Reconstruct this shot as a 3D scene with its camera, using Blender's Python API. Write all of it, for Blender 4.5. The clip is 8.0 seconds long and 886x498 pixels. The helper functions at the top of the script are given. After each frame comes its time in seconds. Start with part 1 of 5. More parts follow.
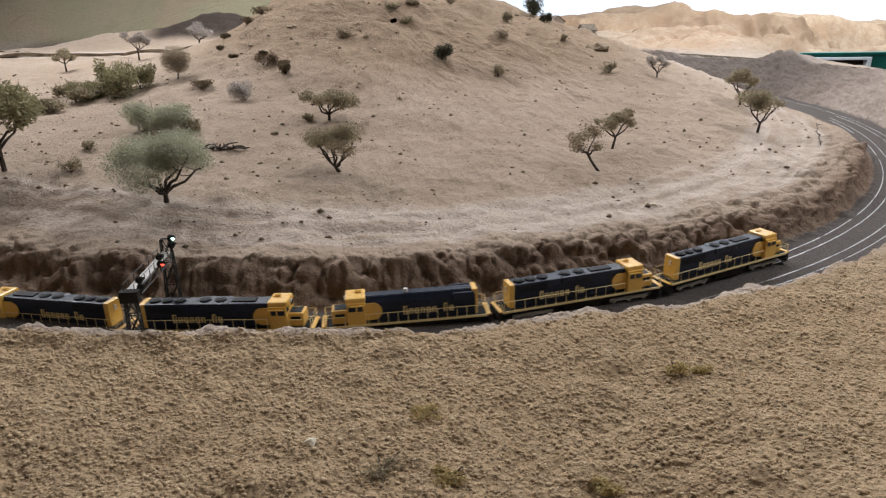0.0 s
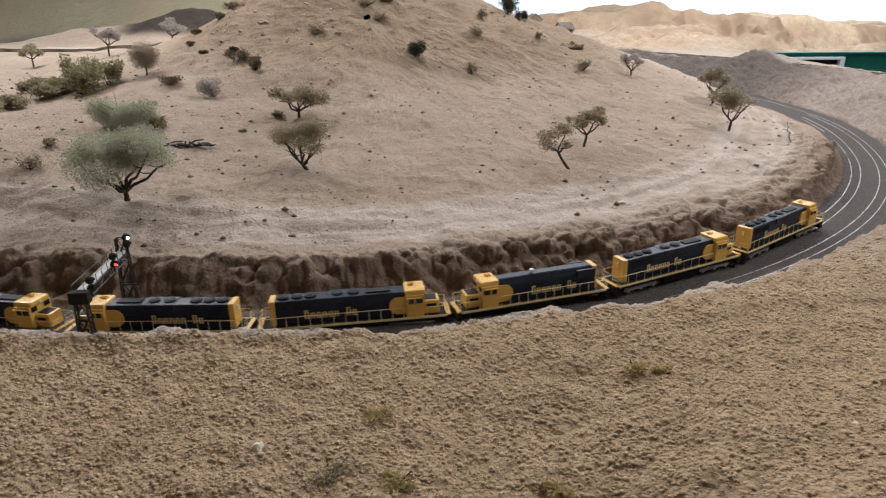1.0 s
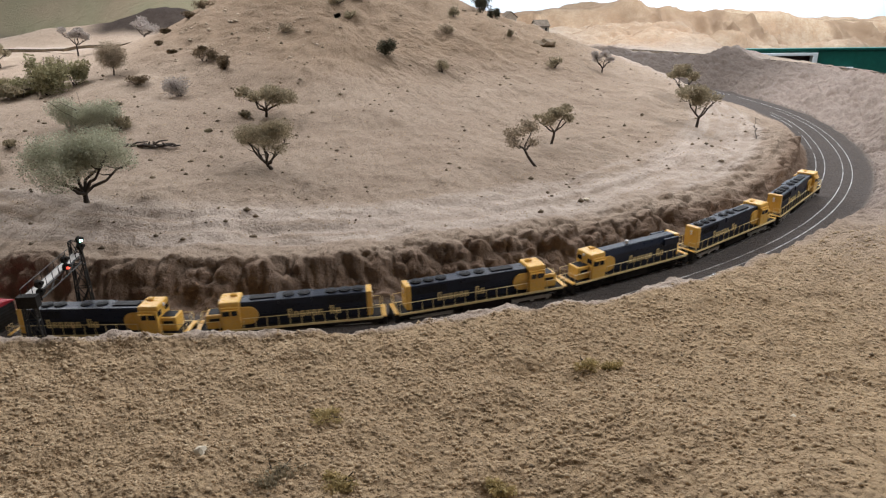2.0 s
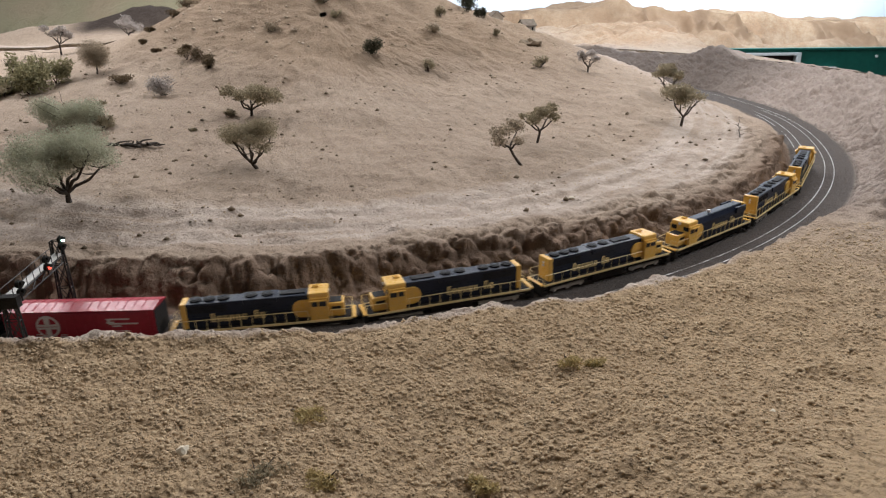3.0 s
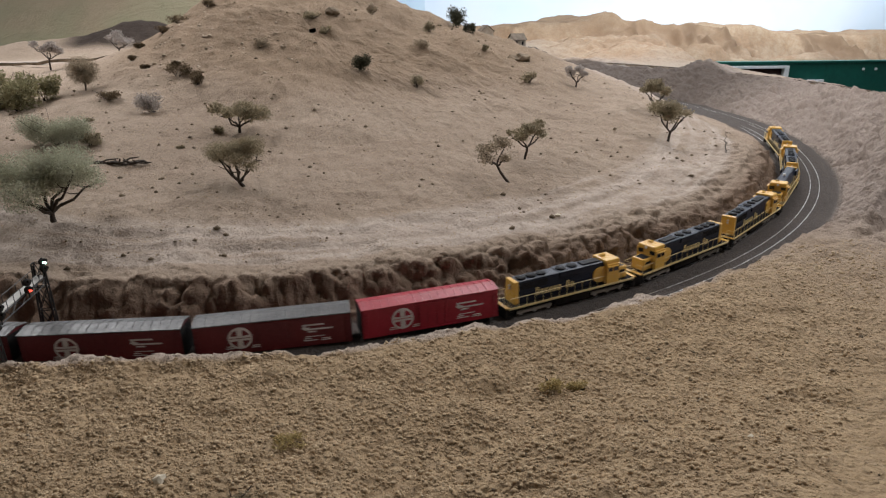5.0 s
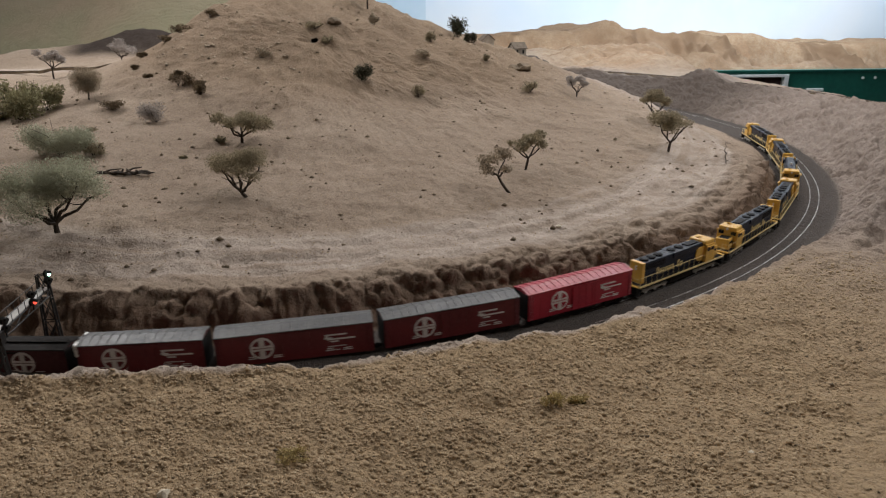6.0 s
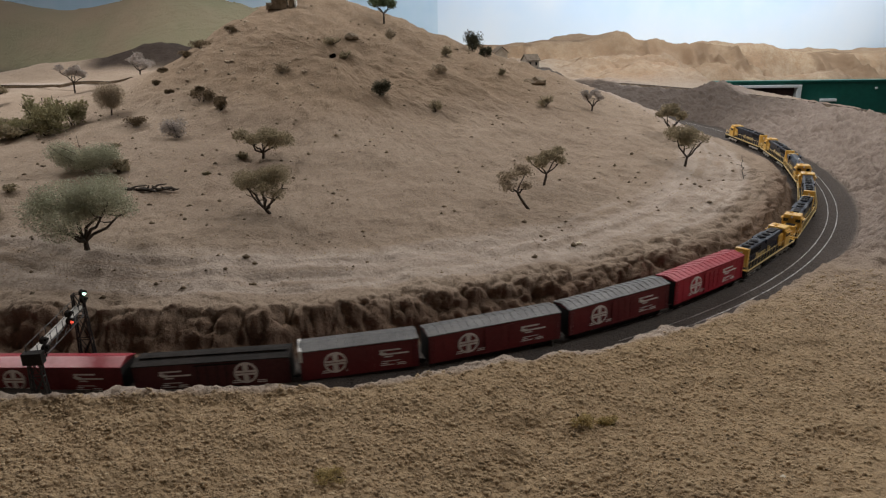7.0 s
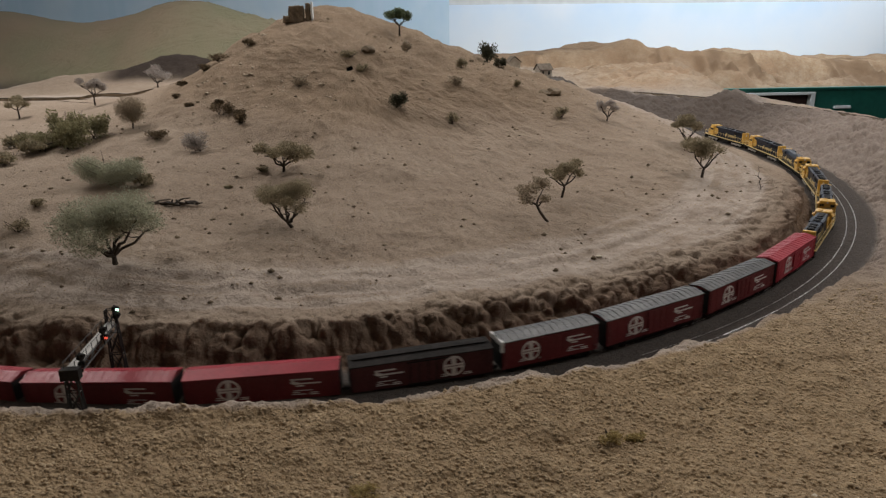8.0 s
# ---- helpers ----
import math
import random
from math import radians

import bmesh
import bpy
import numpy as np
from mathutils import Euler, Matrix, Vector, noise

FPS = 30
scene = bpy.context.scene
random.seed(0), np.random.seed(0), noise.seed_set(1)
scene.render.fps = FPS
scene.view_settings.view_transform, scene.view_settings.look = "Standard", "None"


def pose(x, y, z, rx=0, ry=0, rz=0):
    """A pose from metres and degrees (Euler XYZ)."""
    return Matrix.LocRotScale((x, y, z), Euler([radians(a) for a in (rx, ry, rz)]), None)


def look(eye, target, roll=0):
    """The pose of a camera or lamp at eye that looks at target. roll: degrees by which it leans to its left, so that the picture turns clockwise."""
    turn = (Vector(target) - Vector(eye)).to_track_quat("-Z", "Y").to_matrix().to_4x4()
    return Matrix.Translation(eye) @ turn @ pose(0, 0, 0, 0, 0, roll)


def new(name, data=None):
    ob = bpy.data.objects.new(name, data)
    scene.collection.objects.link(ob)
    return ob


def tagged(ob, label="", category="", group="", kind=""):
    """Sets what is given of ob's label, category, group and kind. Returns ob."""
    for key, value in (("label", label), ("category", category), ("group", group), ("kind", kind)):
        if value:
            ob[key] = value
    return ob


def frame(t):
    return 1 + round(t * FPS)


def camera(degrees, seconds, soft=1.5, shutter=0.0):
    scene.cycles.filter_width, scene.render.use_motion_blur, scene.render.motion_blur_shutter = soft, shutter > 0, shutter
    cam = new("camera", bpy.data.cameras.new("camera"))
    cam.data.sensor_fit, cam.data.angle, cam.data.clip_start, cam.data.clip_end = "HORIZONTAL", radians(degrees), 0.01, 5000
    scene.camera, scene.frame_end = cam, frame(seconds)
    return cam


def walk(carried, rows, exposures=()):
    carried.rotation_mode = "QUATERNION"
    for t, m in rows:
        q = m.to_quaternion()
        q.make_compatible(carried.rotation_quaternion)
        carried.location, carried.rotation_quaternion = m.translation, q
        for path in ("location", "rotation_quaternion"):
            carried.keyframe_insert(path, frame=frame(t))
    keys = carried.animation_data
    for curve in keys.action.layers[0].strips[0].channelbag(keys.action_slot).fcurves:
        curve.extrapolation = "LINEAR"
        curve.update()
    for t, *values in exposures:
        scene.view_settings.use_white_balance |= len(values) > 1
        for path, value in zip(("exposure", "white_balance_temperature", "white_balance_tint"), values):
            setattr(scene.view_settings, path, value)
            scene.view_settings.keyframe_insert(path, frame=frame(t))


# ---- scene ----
# Camera, hand-held over a model railway at 1:87
cam = camera(66.98, 8.0, soft=1.2, shutter=0.5)
PATH = [
    (0.0, pose(0.0001, 0.0000, 0.3722, 70.04, 0.58, 0.00)),
    (0.5, pose(0.0177, 0.0113, 0.3677, 69.85, 0.57, -0.58)),
    (1.0, pose(0.0254, 0.0115, 0.3681, 69.90, 0.20, -1.40)),
    (1.5, pose(0.0497, 0.0123, 0.3686, 69.81, 0.33, -2.13)),
    (3.0, pose(0.0630, 0.0103, 0.3674, 69.68, 0.25, -3.82)),
    (3.5, pose(0.0658, 0.0149, 0.3729, 69.94, 0.31, -3.97)),
    (4.0, pose(0.0697, 0.0176, 0.3723, 69.96, 0.17, -4.15)),
    (4.5, pose(0.0707, 0.0170, 0.3754, 70.13, -0.17, -4.42)),
    (5.0, pose(0.0756, 0.0131, 0.3787, 70.59, 0.28, -4.38)),
    (6.5, pose(0.0681, 0.0097, 0.3968, 71.39, 0.06, -4.19)),
    (7.0, pose(0.0514, 0.0049, 0.4068, 71.78, 0.38, -3.59)),
    (7.5, pose(0.0421, -0.0006, 0.4118, 71.95, 0.11, -3.45)),
    (8.0, pose(0.0315, -0.0013, 0.4225, 72.32, 0.75, -2.84)),
]
walk(cam, PATH, exposures=[(0.0, -0.10, 6160, 9), (3.5, -0.15, 6160, 9), (5.0, -0.46, 6260, 9), (6.5, -0.82, 6500, 9), (8.0, -1.05, 6640, 9)])

# ---- light: tube lamps under the ceiling of the layout room, and two added fills ----
world = bpy.data.worlds.new("room_air")
world.use_nodes = True
world.node_tree.nodes["Background"].inputs["Color"].default_value = (0.75, 0.85, 1.0, 1)
world.node_tree.nodes["Background"].inputs["Strength"].default_value = 0.05
scene.world = world


def area_lamp(name, eye, target, w, h, power, color):
    data = bpy.data.lights.new(name, "AREA")
    data.shape, data.size, data.size_y, data.energy, data.color = "RECTANGLE", w, h, power, color
    ob = new(name, data)
    ob.matrix_world = look(eye, target)
    return ob


area_lamp("ceiling_tubes_layout", (-1.65, 2.8, 1.9), (-0.4, 1.5, 0.0), 1.8, 0.35, 76.0, (1.0, 0.975, 0.96))
area_lamp("ceiling_tubes_bend", (1.0, 3.0, 1.9), (0.8, 1.1, 0.0), 1.6, 0.35, 47.0, (1.0, 0.975, 0.97))
# Added fill that lifts the left backdrop and range; no known lamp there.
area_lamp("fill_lamp_left", (-1.9, 3.4, 1.9), (-1.2, 5.0, 0.4), 2.4, 0.35, 8.0, (0.95, 1.0, 1.06))
area_lamp("ceiling_tubes_right", (2.6, 4.0, 1.9), (2.1, 5.5, 0.45), 4.0, 0.5, 152.0, (0.89, 1.0, 1.12))
# Added fill over the right slope and near bank, not a known lamp.
area_lamp("fill_lamp_right_slope", (1.8, 1.0, 1.9), (1.2, 1.1, 0.0), 1.4, 0.3, 38.0, (1.0, 0.985, 0.98))
# ---- materials ----
def nodes_of(name):
    m = bpy.data.materials.new(name)
    m.use_nodes = True
    nt = m.node_tree
    return m, nt, nt.nodes["Principled BSDF"]


def link(nt, a, b):
    nt.links.new(a, b)


def mix_color(nt, fac, a, b, mode="MIX"):
    n = nt.nodes.new("ShaderNodeMix")
    n.data_type, n.blend_type = "RGBA", mode
    for sock, val in ((n.inputs[0], fac), (n.inputs[6], a), (n.inputs[7], b)):
        if isinstance(val, bpy.types.NodeSocket):
            link(nt, val, sock)
        elif isinstance(val, (int, float)):
            sock.default_value = val
        else:
            sock.default_value = (*val, 1)
    return n.outputs[2]


def noise_tex(nt, scale, detail=4.0, rough=0.55, vec=None):
    n = nt.nodes.new("ShaderNodeTexNoise")
    n.inputs["Scale"].default_value, n.inputs["Detail"].default_value, n.inputs["Roughness"].default_value = scale, detail, rough
    if vec is None:
        vec = nt.nodes.new("ShaderNodeTexCoord").outputs["Object"]
    link(nt, vec, n.inputs["Vector"])
    return n.outputs["Fac"]


def ramp(nt, fac, lo, hi, a=0.0, b=1.0):
    n = nt.nodes.new("ShaderNodeMapRange")
    n.inputs[1].default_value, n.inputs[2].default_value, n.inputs[3].default_value, n.inputs[4].default_value = lo, hi, a, b
    link(nt, fac, n.inputs[0])
    return n.outputs[0]


def attr(nt, name):
    n = nt.nodes.new("ShaderNodeAttribute")
    n.attribute_name = name
    return n.outputs["Fac"]


def bump(nt, bsdf, height, strength, dist, prev=None):
    n = nt.nodes.new("ShaderNodeBump")
    n.inputs["Strength"].default_value, n.inputs["Distance"].default_value = strength, dist
    link(nt, height, n.inputs["Height"])
    if prev is not None:
        link(nt, prev, n.inputs["Normal"])
    link(nt, n.outputs[0], bsdf.inputs["Normal"])
    return n.outputs[0]


def surface(name, dark, light, scale, rough=0.6, bump_size=0.0, bump_scale=None, metal=0.0, random_tint=0.0, spec=0.5):
    """A plain surface: two tones by a coarse and a fine noise, uneven gloss, fine relief."""
    m, nt, b = nodes_of(name)
    coarse = ramp(nt, noise_tex(nt, scale, 5), 0.3, 0.7)
    col = mix_color(nt, coarse, dark, light)
    fine = noise_tex(nt, scale * 9, 3)
    col = mix_color(nt, ramp(nt, fine, 0.35, 0.75, 0.0, 0.35), col, [c * 0.55 for c in dark])
    if random_tint:
        info = nt.nodes.new("ShaderNodeObjectInfo")
        col = mix_color(nt, ramp(nt, info.outputs["Random"], 0, 1, 0, random_tint), col, [c * 0.5 for c in dark])
    link(nt, col, b.inputs["Base Color"])
    link(nt, ramp(nt, fine, 0.3, 0.7, max(rough - 0.12, 0.02), min(rough + 0.12, 1)), b.inputs["Roughness"])
    b.inputs["Metallic"].default_value = metal
    b.inputs["Specular IOR Level"].default_value = spec
    if bump_size:
        bump(nt, b, noise_tex(nt, bump_scale or scale * 6, 4), 0.8, bump_size)
    return m


def soil():
    """Sifted earth and ground flock: tan, with road dust, ballast grit, far ochre slopes and a green painted range by kind of ground."""
    m, nt, b = nodes_of("soil")
    big = noise_tex(nt, 3.0, 5)
    mid = noise_tex(nt, 24.0, 6, 0.68)
    blot = noise_tex(nt, 75.0, 4, 0.6)
    fine = noise_tex(nt, 300.0, 4, 0.7)
    grit = noise_tex(nt, 800.0, 3, 0.7)
    col = mix_color(nt, ramp(nt, big, 0.35, 0.65), (0.345, 0.268, 0.205), (0.42, 0.335, 0.262))
    col = mix_color(nt, ramp(nt, mid, 0.42, 0.72, 0, 0.6), col, (0.29, 0.215, 0.16))
    flock = mix_color(nt, ramp(nt, mid, 0.3, 0.7), (0.48, 0.352, 0.215), (0.37, 0.262, 0.155))
    col = mix_color(nt, attr(nt, "flock"), col, flock)
    col = mix_color(nt, attr(nt, "hill"), col, mix_color(nt, ramp(nt, mid, 0.35, 0.7), (0.31, 0.228, 0.158), (0.22, 0.158, 0.108)))
    col = mix_color(nt, attr(nt, "grey"), col, mix_color(nt, ramp(nt, mid, 0.35, 0.7), (0.36, 0.30, 0.262), (0.255, 0.205, 0.178)))
    col = mix_color(nt, attr(nt, "cut"), col, mix_color(nt, ramp(nt, mid, 0.35, 0.7), (0.25, 0.175, 0.128), (0.17, 0.115, 0.083)))
    col = mix_color(nt, attr(nt, "dust"), col, mix_color(nt, ramp(nt, mid, 0.3, 0.7), (0.56, 0.48, 0.42), (0.47, 0.39, 0.33)))
    col = mix_color(nt, attr(nt, "bed"), col, mix_color(nt, ramp(nt, grit, 0.35, 0.65), (0.07, 0.061, 0.057), (0.13, 0.115, 0.107)))
    col = mix_color(nt, attr(nt, "ochre"), col, mix_color(nt, ramp(nt, mid, 0.3, 0.7), (0.48, 0.345, 0.225), (0.32, 0.195, 0.108)))
    rust = nt.nodes.new("ShaderNodeMath")
    rust.operation = "MULTIPLY"
    link(nt, attr(nt, "ochre"), rust.inputs[0])
    link(nt, ramp(nt, noise_tex(nt, 5.0, 5, 0.6), 0.45, 0.6, 0, 0.8), rust.inputs[1])
    col = mix_color(nt, rust.outputs[0], col, (0.33, 0.20, 0.115))
    col = mix_color(nt, ramp(nt, blot, 0.45, 0.68, 0, 0.30), col, (0.19, 0.14, 0.10))
    col = mix_color(nt, ramp(nt, fine, 0.42, 0.70, 0, 0.30), col, (0.15, 0.11, 0.078))
    col = mix_color(nt, ramp(nt, noise_tex(nt, 170.0, 2, 0.5), 0.66, 0.72, 0, 0.4), col, (0.12, 0.086, 0.06))
    col = mix_color(nt, ramp(nt, grit, 0.60, 0.76, 0, 0.45), col, (0.62, 0.54, 0.45))
    low = nt.nodes.new("ShaderNodeMath")
    low.operation = "MULTIPLY"
    low.inputs[1].default_value = 0.65
    link(nt, attr(nt, "bed"), low.inputs[0])
    col = mix_color(nt, low.outputs[0], col, mix_color(nt, ramp(nt, grit, 0.35, 0.65), (0.06, 0.052, 0.048), (0.11, 0.097, 0.09)))
    film_of_dust = nt.nodes.new("ShaderNodeMath")
    film_of_dust.operation = "MULTIPLY"
    film_of_dust.inputs[1].default_value = 0.6
    link(nt, attr(nt, "dust"), film_of_dust.inputs[0])
    col = mix_color(nt, film_of_dust.outputs[0], col, mix_color(nt, ramp(nt, mid, 0.3, 0.7), (0.52, 0.435, 0.37), (0.41, 0.335, 0.278)))
    # Browner earth along crease lines, for relief contrast the overhead lamp washes out.
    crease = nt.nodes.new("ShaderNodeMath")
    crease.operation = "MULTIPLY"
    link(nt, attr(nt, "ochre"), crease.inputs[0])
    link(nt, attr(nt, "crease_tone"), crease.inputs[1])
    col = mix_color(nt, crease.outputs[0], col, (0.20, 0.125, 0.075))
    col = mix_color(nt, attr(nt, "umber_shade"), col, mix_color(nt, ramp(nt, mid, 0.3, 0.7), (0.032, 0.024, 0.020), (0.062, 0.048, 0.040)))
    col = mix_color(nt, attr(nt, "green"), col, mix_color(nt, ramp(nt, noise_tex(nt, 1.6, 3), 0.38, 0.62), (0.33, 0.255, 0.18), (0.26, 0.24, 0.155)))
    link(nt, col, b.inputs["Base Color"])
    b.inputs["Roughness"].default_value = 0.95
    b.inputs["Specular IOR Level"].default_value = 0.12
    first = bump(nt, b, mid, 0.6, 0.008)
    second = bump(nt, b, blot, 0.8, 0.004, first)
    third = bump(nt, b, fine, 0.9, 0.0020, second)
    fourth = bump(nt, b, grit, 0.7, 0.0010, third)
    crumb = nt.nodes.new("ShaderNodeTexVoronoi")
    crumb.feature = "SMOOTH_F1"
    crumb.inputs["Scale"].default_value = 210.0
    link(nt, nt.nodes.new("ShaderNodeTexCoord").outputs["Object"], crumb.inputs["Vector"])
    lumps = nt.nodes.new("ShaderNodeMath")
    lumps.operation = "MULTIPLY"
    link(nt, ramp(nt, crumb.outputs["Distance"], 0.0, 0.7, 1.0, 0.0), lumps.inputs[0])
    link(nt, ramp(nt, attr(nt, "flock"), 0.0, 1.0, 0.22, 1.0), lumps.inputs[1])
    bump(nt, b, lumps.outputs[0], 0.9, 0.0030, fourth)
    return m


M_SOIL = soil()
M_GRAIN = surface("grain", (0.40, 0.295, 0.185), (0.58, 0.45, 0.30), 60, 0.95, spec=0.1)
M_PEBBLE = surface("pebble", (0.10, 0.075, 0.05), (0.3, 0.23, 0.16), 40, 0.9, spec=0.2)
M_CHIP = surface("pale_chip", (0.6, 0.52, 0.4), (0.72, 0.65, 0.52), 120, 0.85)
M_RAIL = surface("rail_metal", (0.8, 0.78, 0.75), (0.92, 0.9, 0.88), 80, 0.34, metal=0.8)
M_TIE = surface("sleeper_plastic", (0.05, 0.037, 0.028), (0.10, 0.075, 0.055), 60, 0.85)
M_BLUE = surface("blue_paint", (0.009, 0.013, 0.026), (0.016, 0.022, 0.042), 30, 0.36, spec=0.28)
M_YELLOW = surface("yellow_paint", (0.70, 0.40, 0.075), (0.80, 0.50, 0.12), 30, 0.3)
M_CREAM = surface("cream_yellow_paint", (0.72, 0.55, 0.24), (0.8, 0.64, 0.33), 30, 0.45)
M_BLACK = surface("black_frame", (0.012, 0.011, 0.010), (0.03, 0.027, 0.025), 60, 0.85, spec=0.2)
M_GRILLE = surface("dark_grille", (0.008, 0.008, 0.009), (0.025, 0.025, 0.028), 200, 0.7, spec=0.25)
M_GLASS = surface("dark_cab_glass", (0.01, 0.012, 0.015), (0.02, 0.022, 0.025), 20, 0.08)
M_RED = surface("bright_red_paint", (0.33, 0.014, 0.032), (0.42, 0.024, 0.046), 25, 0.42)
M_MAROON = surface("boxcar_red_paint", (0.115, 0.009, 0.013), (0.165, 0.015, 0.019), 25, 0.5)
M_OXIDE = surface("dark_oxide_paint", (0.055, 0.008, 0.010), (0.085, 0.012, 0.014), 25, 0.6)
M_ROOFGREY = surface("galvanised_roof", (0.085, 0.085, 0.087), (0.14, 0.138, 0.137), 30, 0.52, metal=0.2)
M_ROOFDARK = surface("weathered_dark_roof", (0.012, 0.010, 0.009), (0.030, 0.024, 0.022), 30, 0.85, spec=0.2)
M_SILVER = surface("silver_end_paint", (0.55, 0.54, 0.52), (0.7, 0.69, 0.67), 30, 0.45, metal=0.3)
M_WHITE = surface("white_marking", (0.66, 0.62, 0.6), (0.78, 0.75, 0.73), 60, 0.5)
M_BARK = surface("dark_bark", (0.025, 0.018, 0.013), (0.07, 0.05, 0.035), 120, 0.9, 0.0006, 300)
M_GALV = surface("gantry_metal", (0.02, 0.02, 0.022), (0.06, 0.058, 0.055), 80, 0.5, metal=0.4)
M_WALK = surface("pale_walkway", (0.42, 0.4, 0.37), (0.55, 0.53, 0.5), 80, 0.6)
M_PANEL = surface("green_panel", (0.007, 0.10, 0.076), (0.013, 0.13, 0.10), 4, 0.45)
M_TRIM = surface("white_trim", (0.72, 0.76, 0.76), (0.82, 0.85, 0.85), 6, 0.5)
M_DARK = surface("dark_inside", (0.03, 0.015, 0.012), (0.06, 0.025, 0.022), 8, 0.8)
M_PLANK = surface("weathered_planks", (0.34, 0.29, 0.235), (0.52, 0.46, 0.385), 40, 0.85, spec=0.2)
M_SHINGLE = surface("brown_shingles", (0.10, 0.075, 0.055), (0.19, 0.15, 0.115), 60, 0.95, spec=0.1)
M_CEIL = surface("ceiling_paint", (0.6, 0.59, 0.57), (0.68, 0.67, 0.65), 1.5, 0.9)
M_ROOM = surface("room_wall_paint", (0.22, 0.21, 0.2), (0.28, 0.27, 0.26), 1.5, 0.9)


def foliage(name, dark, light, scale=90):
    """Fibre leaves: matt, and some of the light passes through them."""
    m = surface(name, dark, light, scale, 0.95, spec=0.1)
    nt = m.node_tree
    b = nt.nodes["Principled BSDF"]
    out = nt.nodes["Material Output"]
    thin = nt.nodes.new("ShaderNodeBsdfTranslucent")
    link(nt, b.inputs["Base Color"].links[0].from_socket, thin.inputs["Color"])
    both = nt.nodes.new("ShaderNodeMixShader")
    both.inputs[0].default_value = 0.28
    link(nt, b.outputs[0], both.inputs[1])
    link(nt, thin.outputs[0], both.inputs[2])
    link(nt, both.outputs[0], out.inputs["Surface"])
    return m


M_SAGE = foliage("sage_fibre", (0.38, 0.385, 0.28), (0.54, 0.54, 0.41))
M_OLIVE = foliage("olive_fibre", (0.28, 0.235, 0.15), (0.46, 0.395, 0.28))
M_GREEN = foliage("green_foam", (0.22, 0.20, 0.115), (0.42, 0.385, 0.225))
M_DRY = foliage("dry_fibre", (0.32, 0.26, 0.19), (0.46, 0.38, 0.28))
M_MAUVE = foliage("grey_twig_fibre", (0.36, 0.32, 0.295), (0.54, 0.485, 0.445))
M_BRUSH = foliage("brown_brush", (0.10, 0.072, 0.045), (0.26, 0.195, 0.125))
M_TUFT = foliage("ochre_flock", (0.42, 0.33, 0.15), (0.62, 0.50, 0.26))
M_HOLLY = foliage("dark_green_foam", (0.09, 0.115, 0.065), (0.20, 0.24, 0.14))
M_DEEP = foliage("deep_green_foam", (0.05, 0.05, 0.035), (0.13, 0.125, 0.08))


def sky_paint(name, low, high, z0, z1, streak):
    m, nt, b = nodes_of(name)
    sep = nt.nodes.new("ShaderNodeSeparateXYZ")
    geo = nt.nodes.new("ShaderNodeNewGeometry")
    link(nt, geo.outputs["Position"], sep.inputs[0])
    col = mix_color(nt, ramp(nt, sep.outputs["Z"], z0, z1), low, high)
    col = mix_color(nt, ramp(nt, noise_tex(nt, 1.3, 4), 0.42, 0.68, 0, 0.6), col, (0.86, 0.88, 0.9))
    if streak:
        mp = nt.nodes.new("ShaderNodeMapping")
        mp.inputs["Scale"].default_value = (14, 14, 0.4)
        link(nt, geo.outputs["Position"], mp.inputs["Vector"])
        col = mix_color(nt, ramp(nt, noise_tex(nt, 1.0, 3, vec=mp.outputs[0]), 0.45, 0.7, 0, 0.5), col, (0.58, 0.7, 0.84))
    link(nt, col, b.inputs["Base Color"])
    b.inputs["Roughness"].default_value = 0.85
    return m


M_SKY = sky_paint("painted_sky", (0.80, 0.88, 0.95), (0.60, 0.75, 0.92), 0.28, 0.72, False)
M_SKYSIDE = sky_paint("painted_side_sky", (0.54, 0.70, 0.82), (0.45, 0.61, 0.75), 0.2, 1.1, True)
# ---- mesh helpers ----
def part(name, bm, material, parent=None, label="", smooth=False):
    """Links a bmesh as one mesh object, under parent if there is one."""
    me = bpy.data.meshes.new(name)
    bm.to_mesh(me)
    bm.free()
    me.materials.append(material)
    if smooth:
        me.polygons.foreach_set("use_smooth", [True] * len(me.polygons))
    ob = new(name, me)
    if parent is not None:
        ob.parent = parent
    if label:
        tagged(ob, label)
    return ob


def sheet(name, verts, quads, material, smooth=True):
    """A large mesh from numpy arrays of places and corner indices."""
    me = bpy.data.meshes.new(name)
    k = quads.shape[1]
    me.vertices.add(len(verts))
    me.vertices.foreach_set("co", np.ascontiguousarray(verts, dtype=np.float32).ravel())
    me.loops.add(quads.size)
    me.loops.foreach_set("vertex_index", np.ascontiguousarray(quads, dtype=np.int32).ravel())
    me.polygons.add(len(quads))
    me.polygons.foreach_set("loop_start", np.arange(0, quads.size, k, dtype=np.int32))
    me.update(calc_edges=True)
    me.polygons.foreach_set("use_smooth", np.full(len(quads), smooth))
    me.materials.append(material)
    return new(name, me)


def box(bm, x0, y0, z0, x1, y1, z1, bevel=0.0):
    r = bmesh.ops.create_cube(bm, size=1.0)["verts"]
    for v in r:
        v.co = Vector((x0 if v.co.x < 0 else x1, y0 if v.co.y < 0 else y1, z0 if v.co.z < 0 else z1))
    if bevel:
        es = list({e for v in r for e in v.link_edges})
        bmesh.ops.bevel(bm, geom=es, offset=bevel, segments=2, profile=0.6, affect="EDGES", clamp_overlap=True)
    return bm


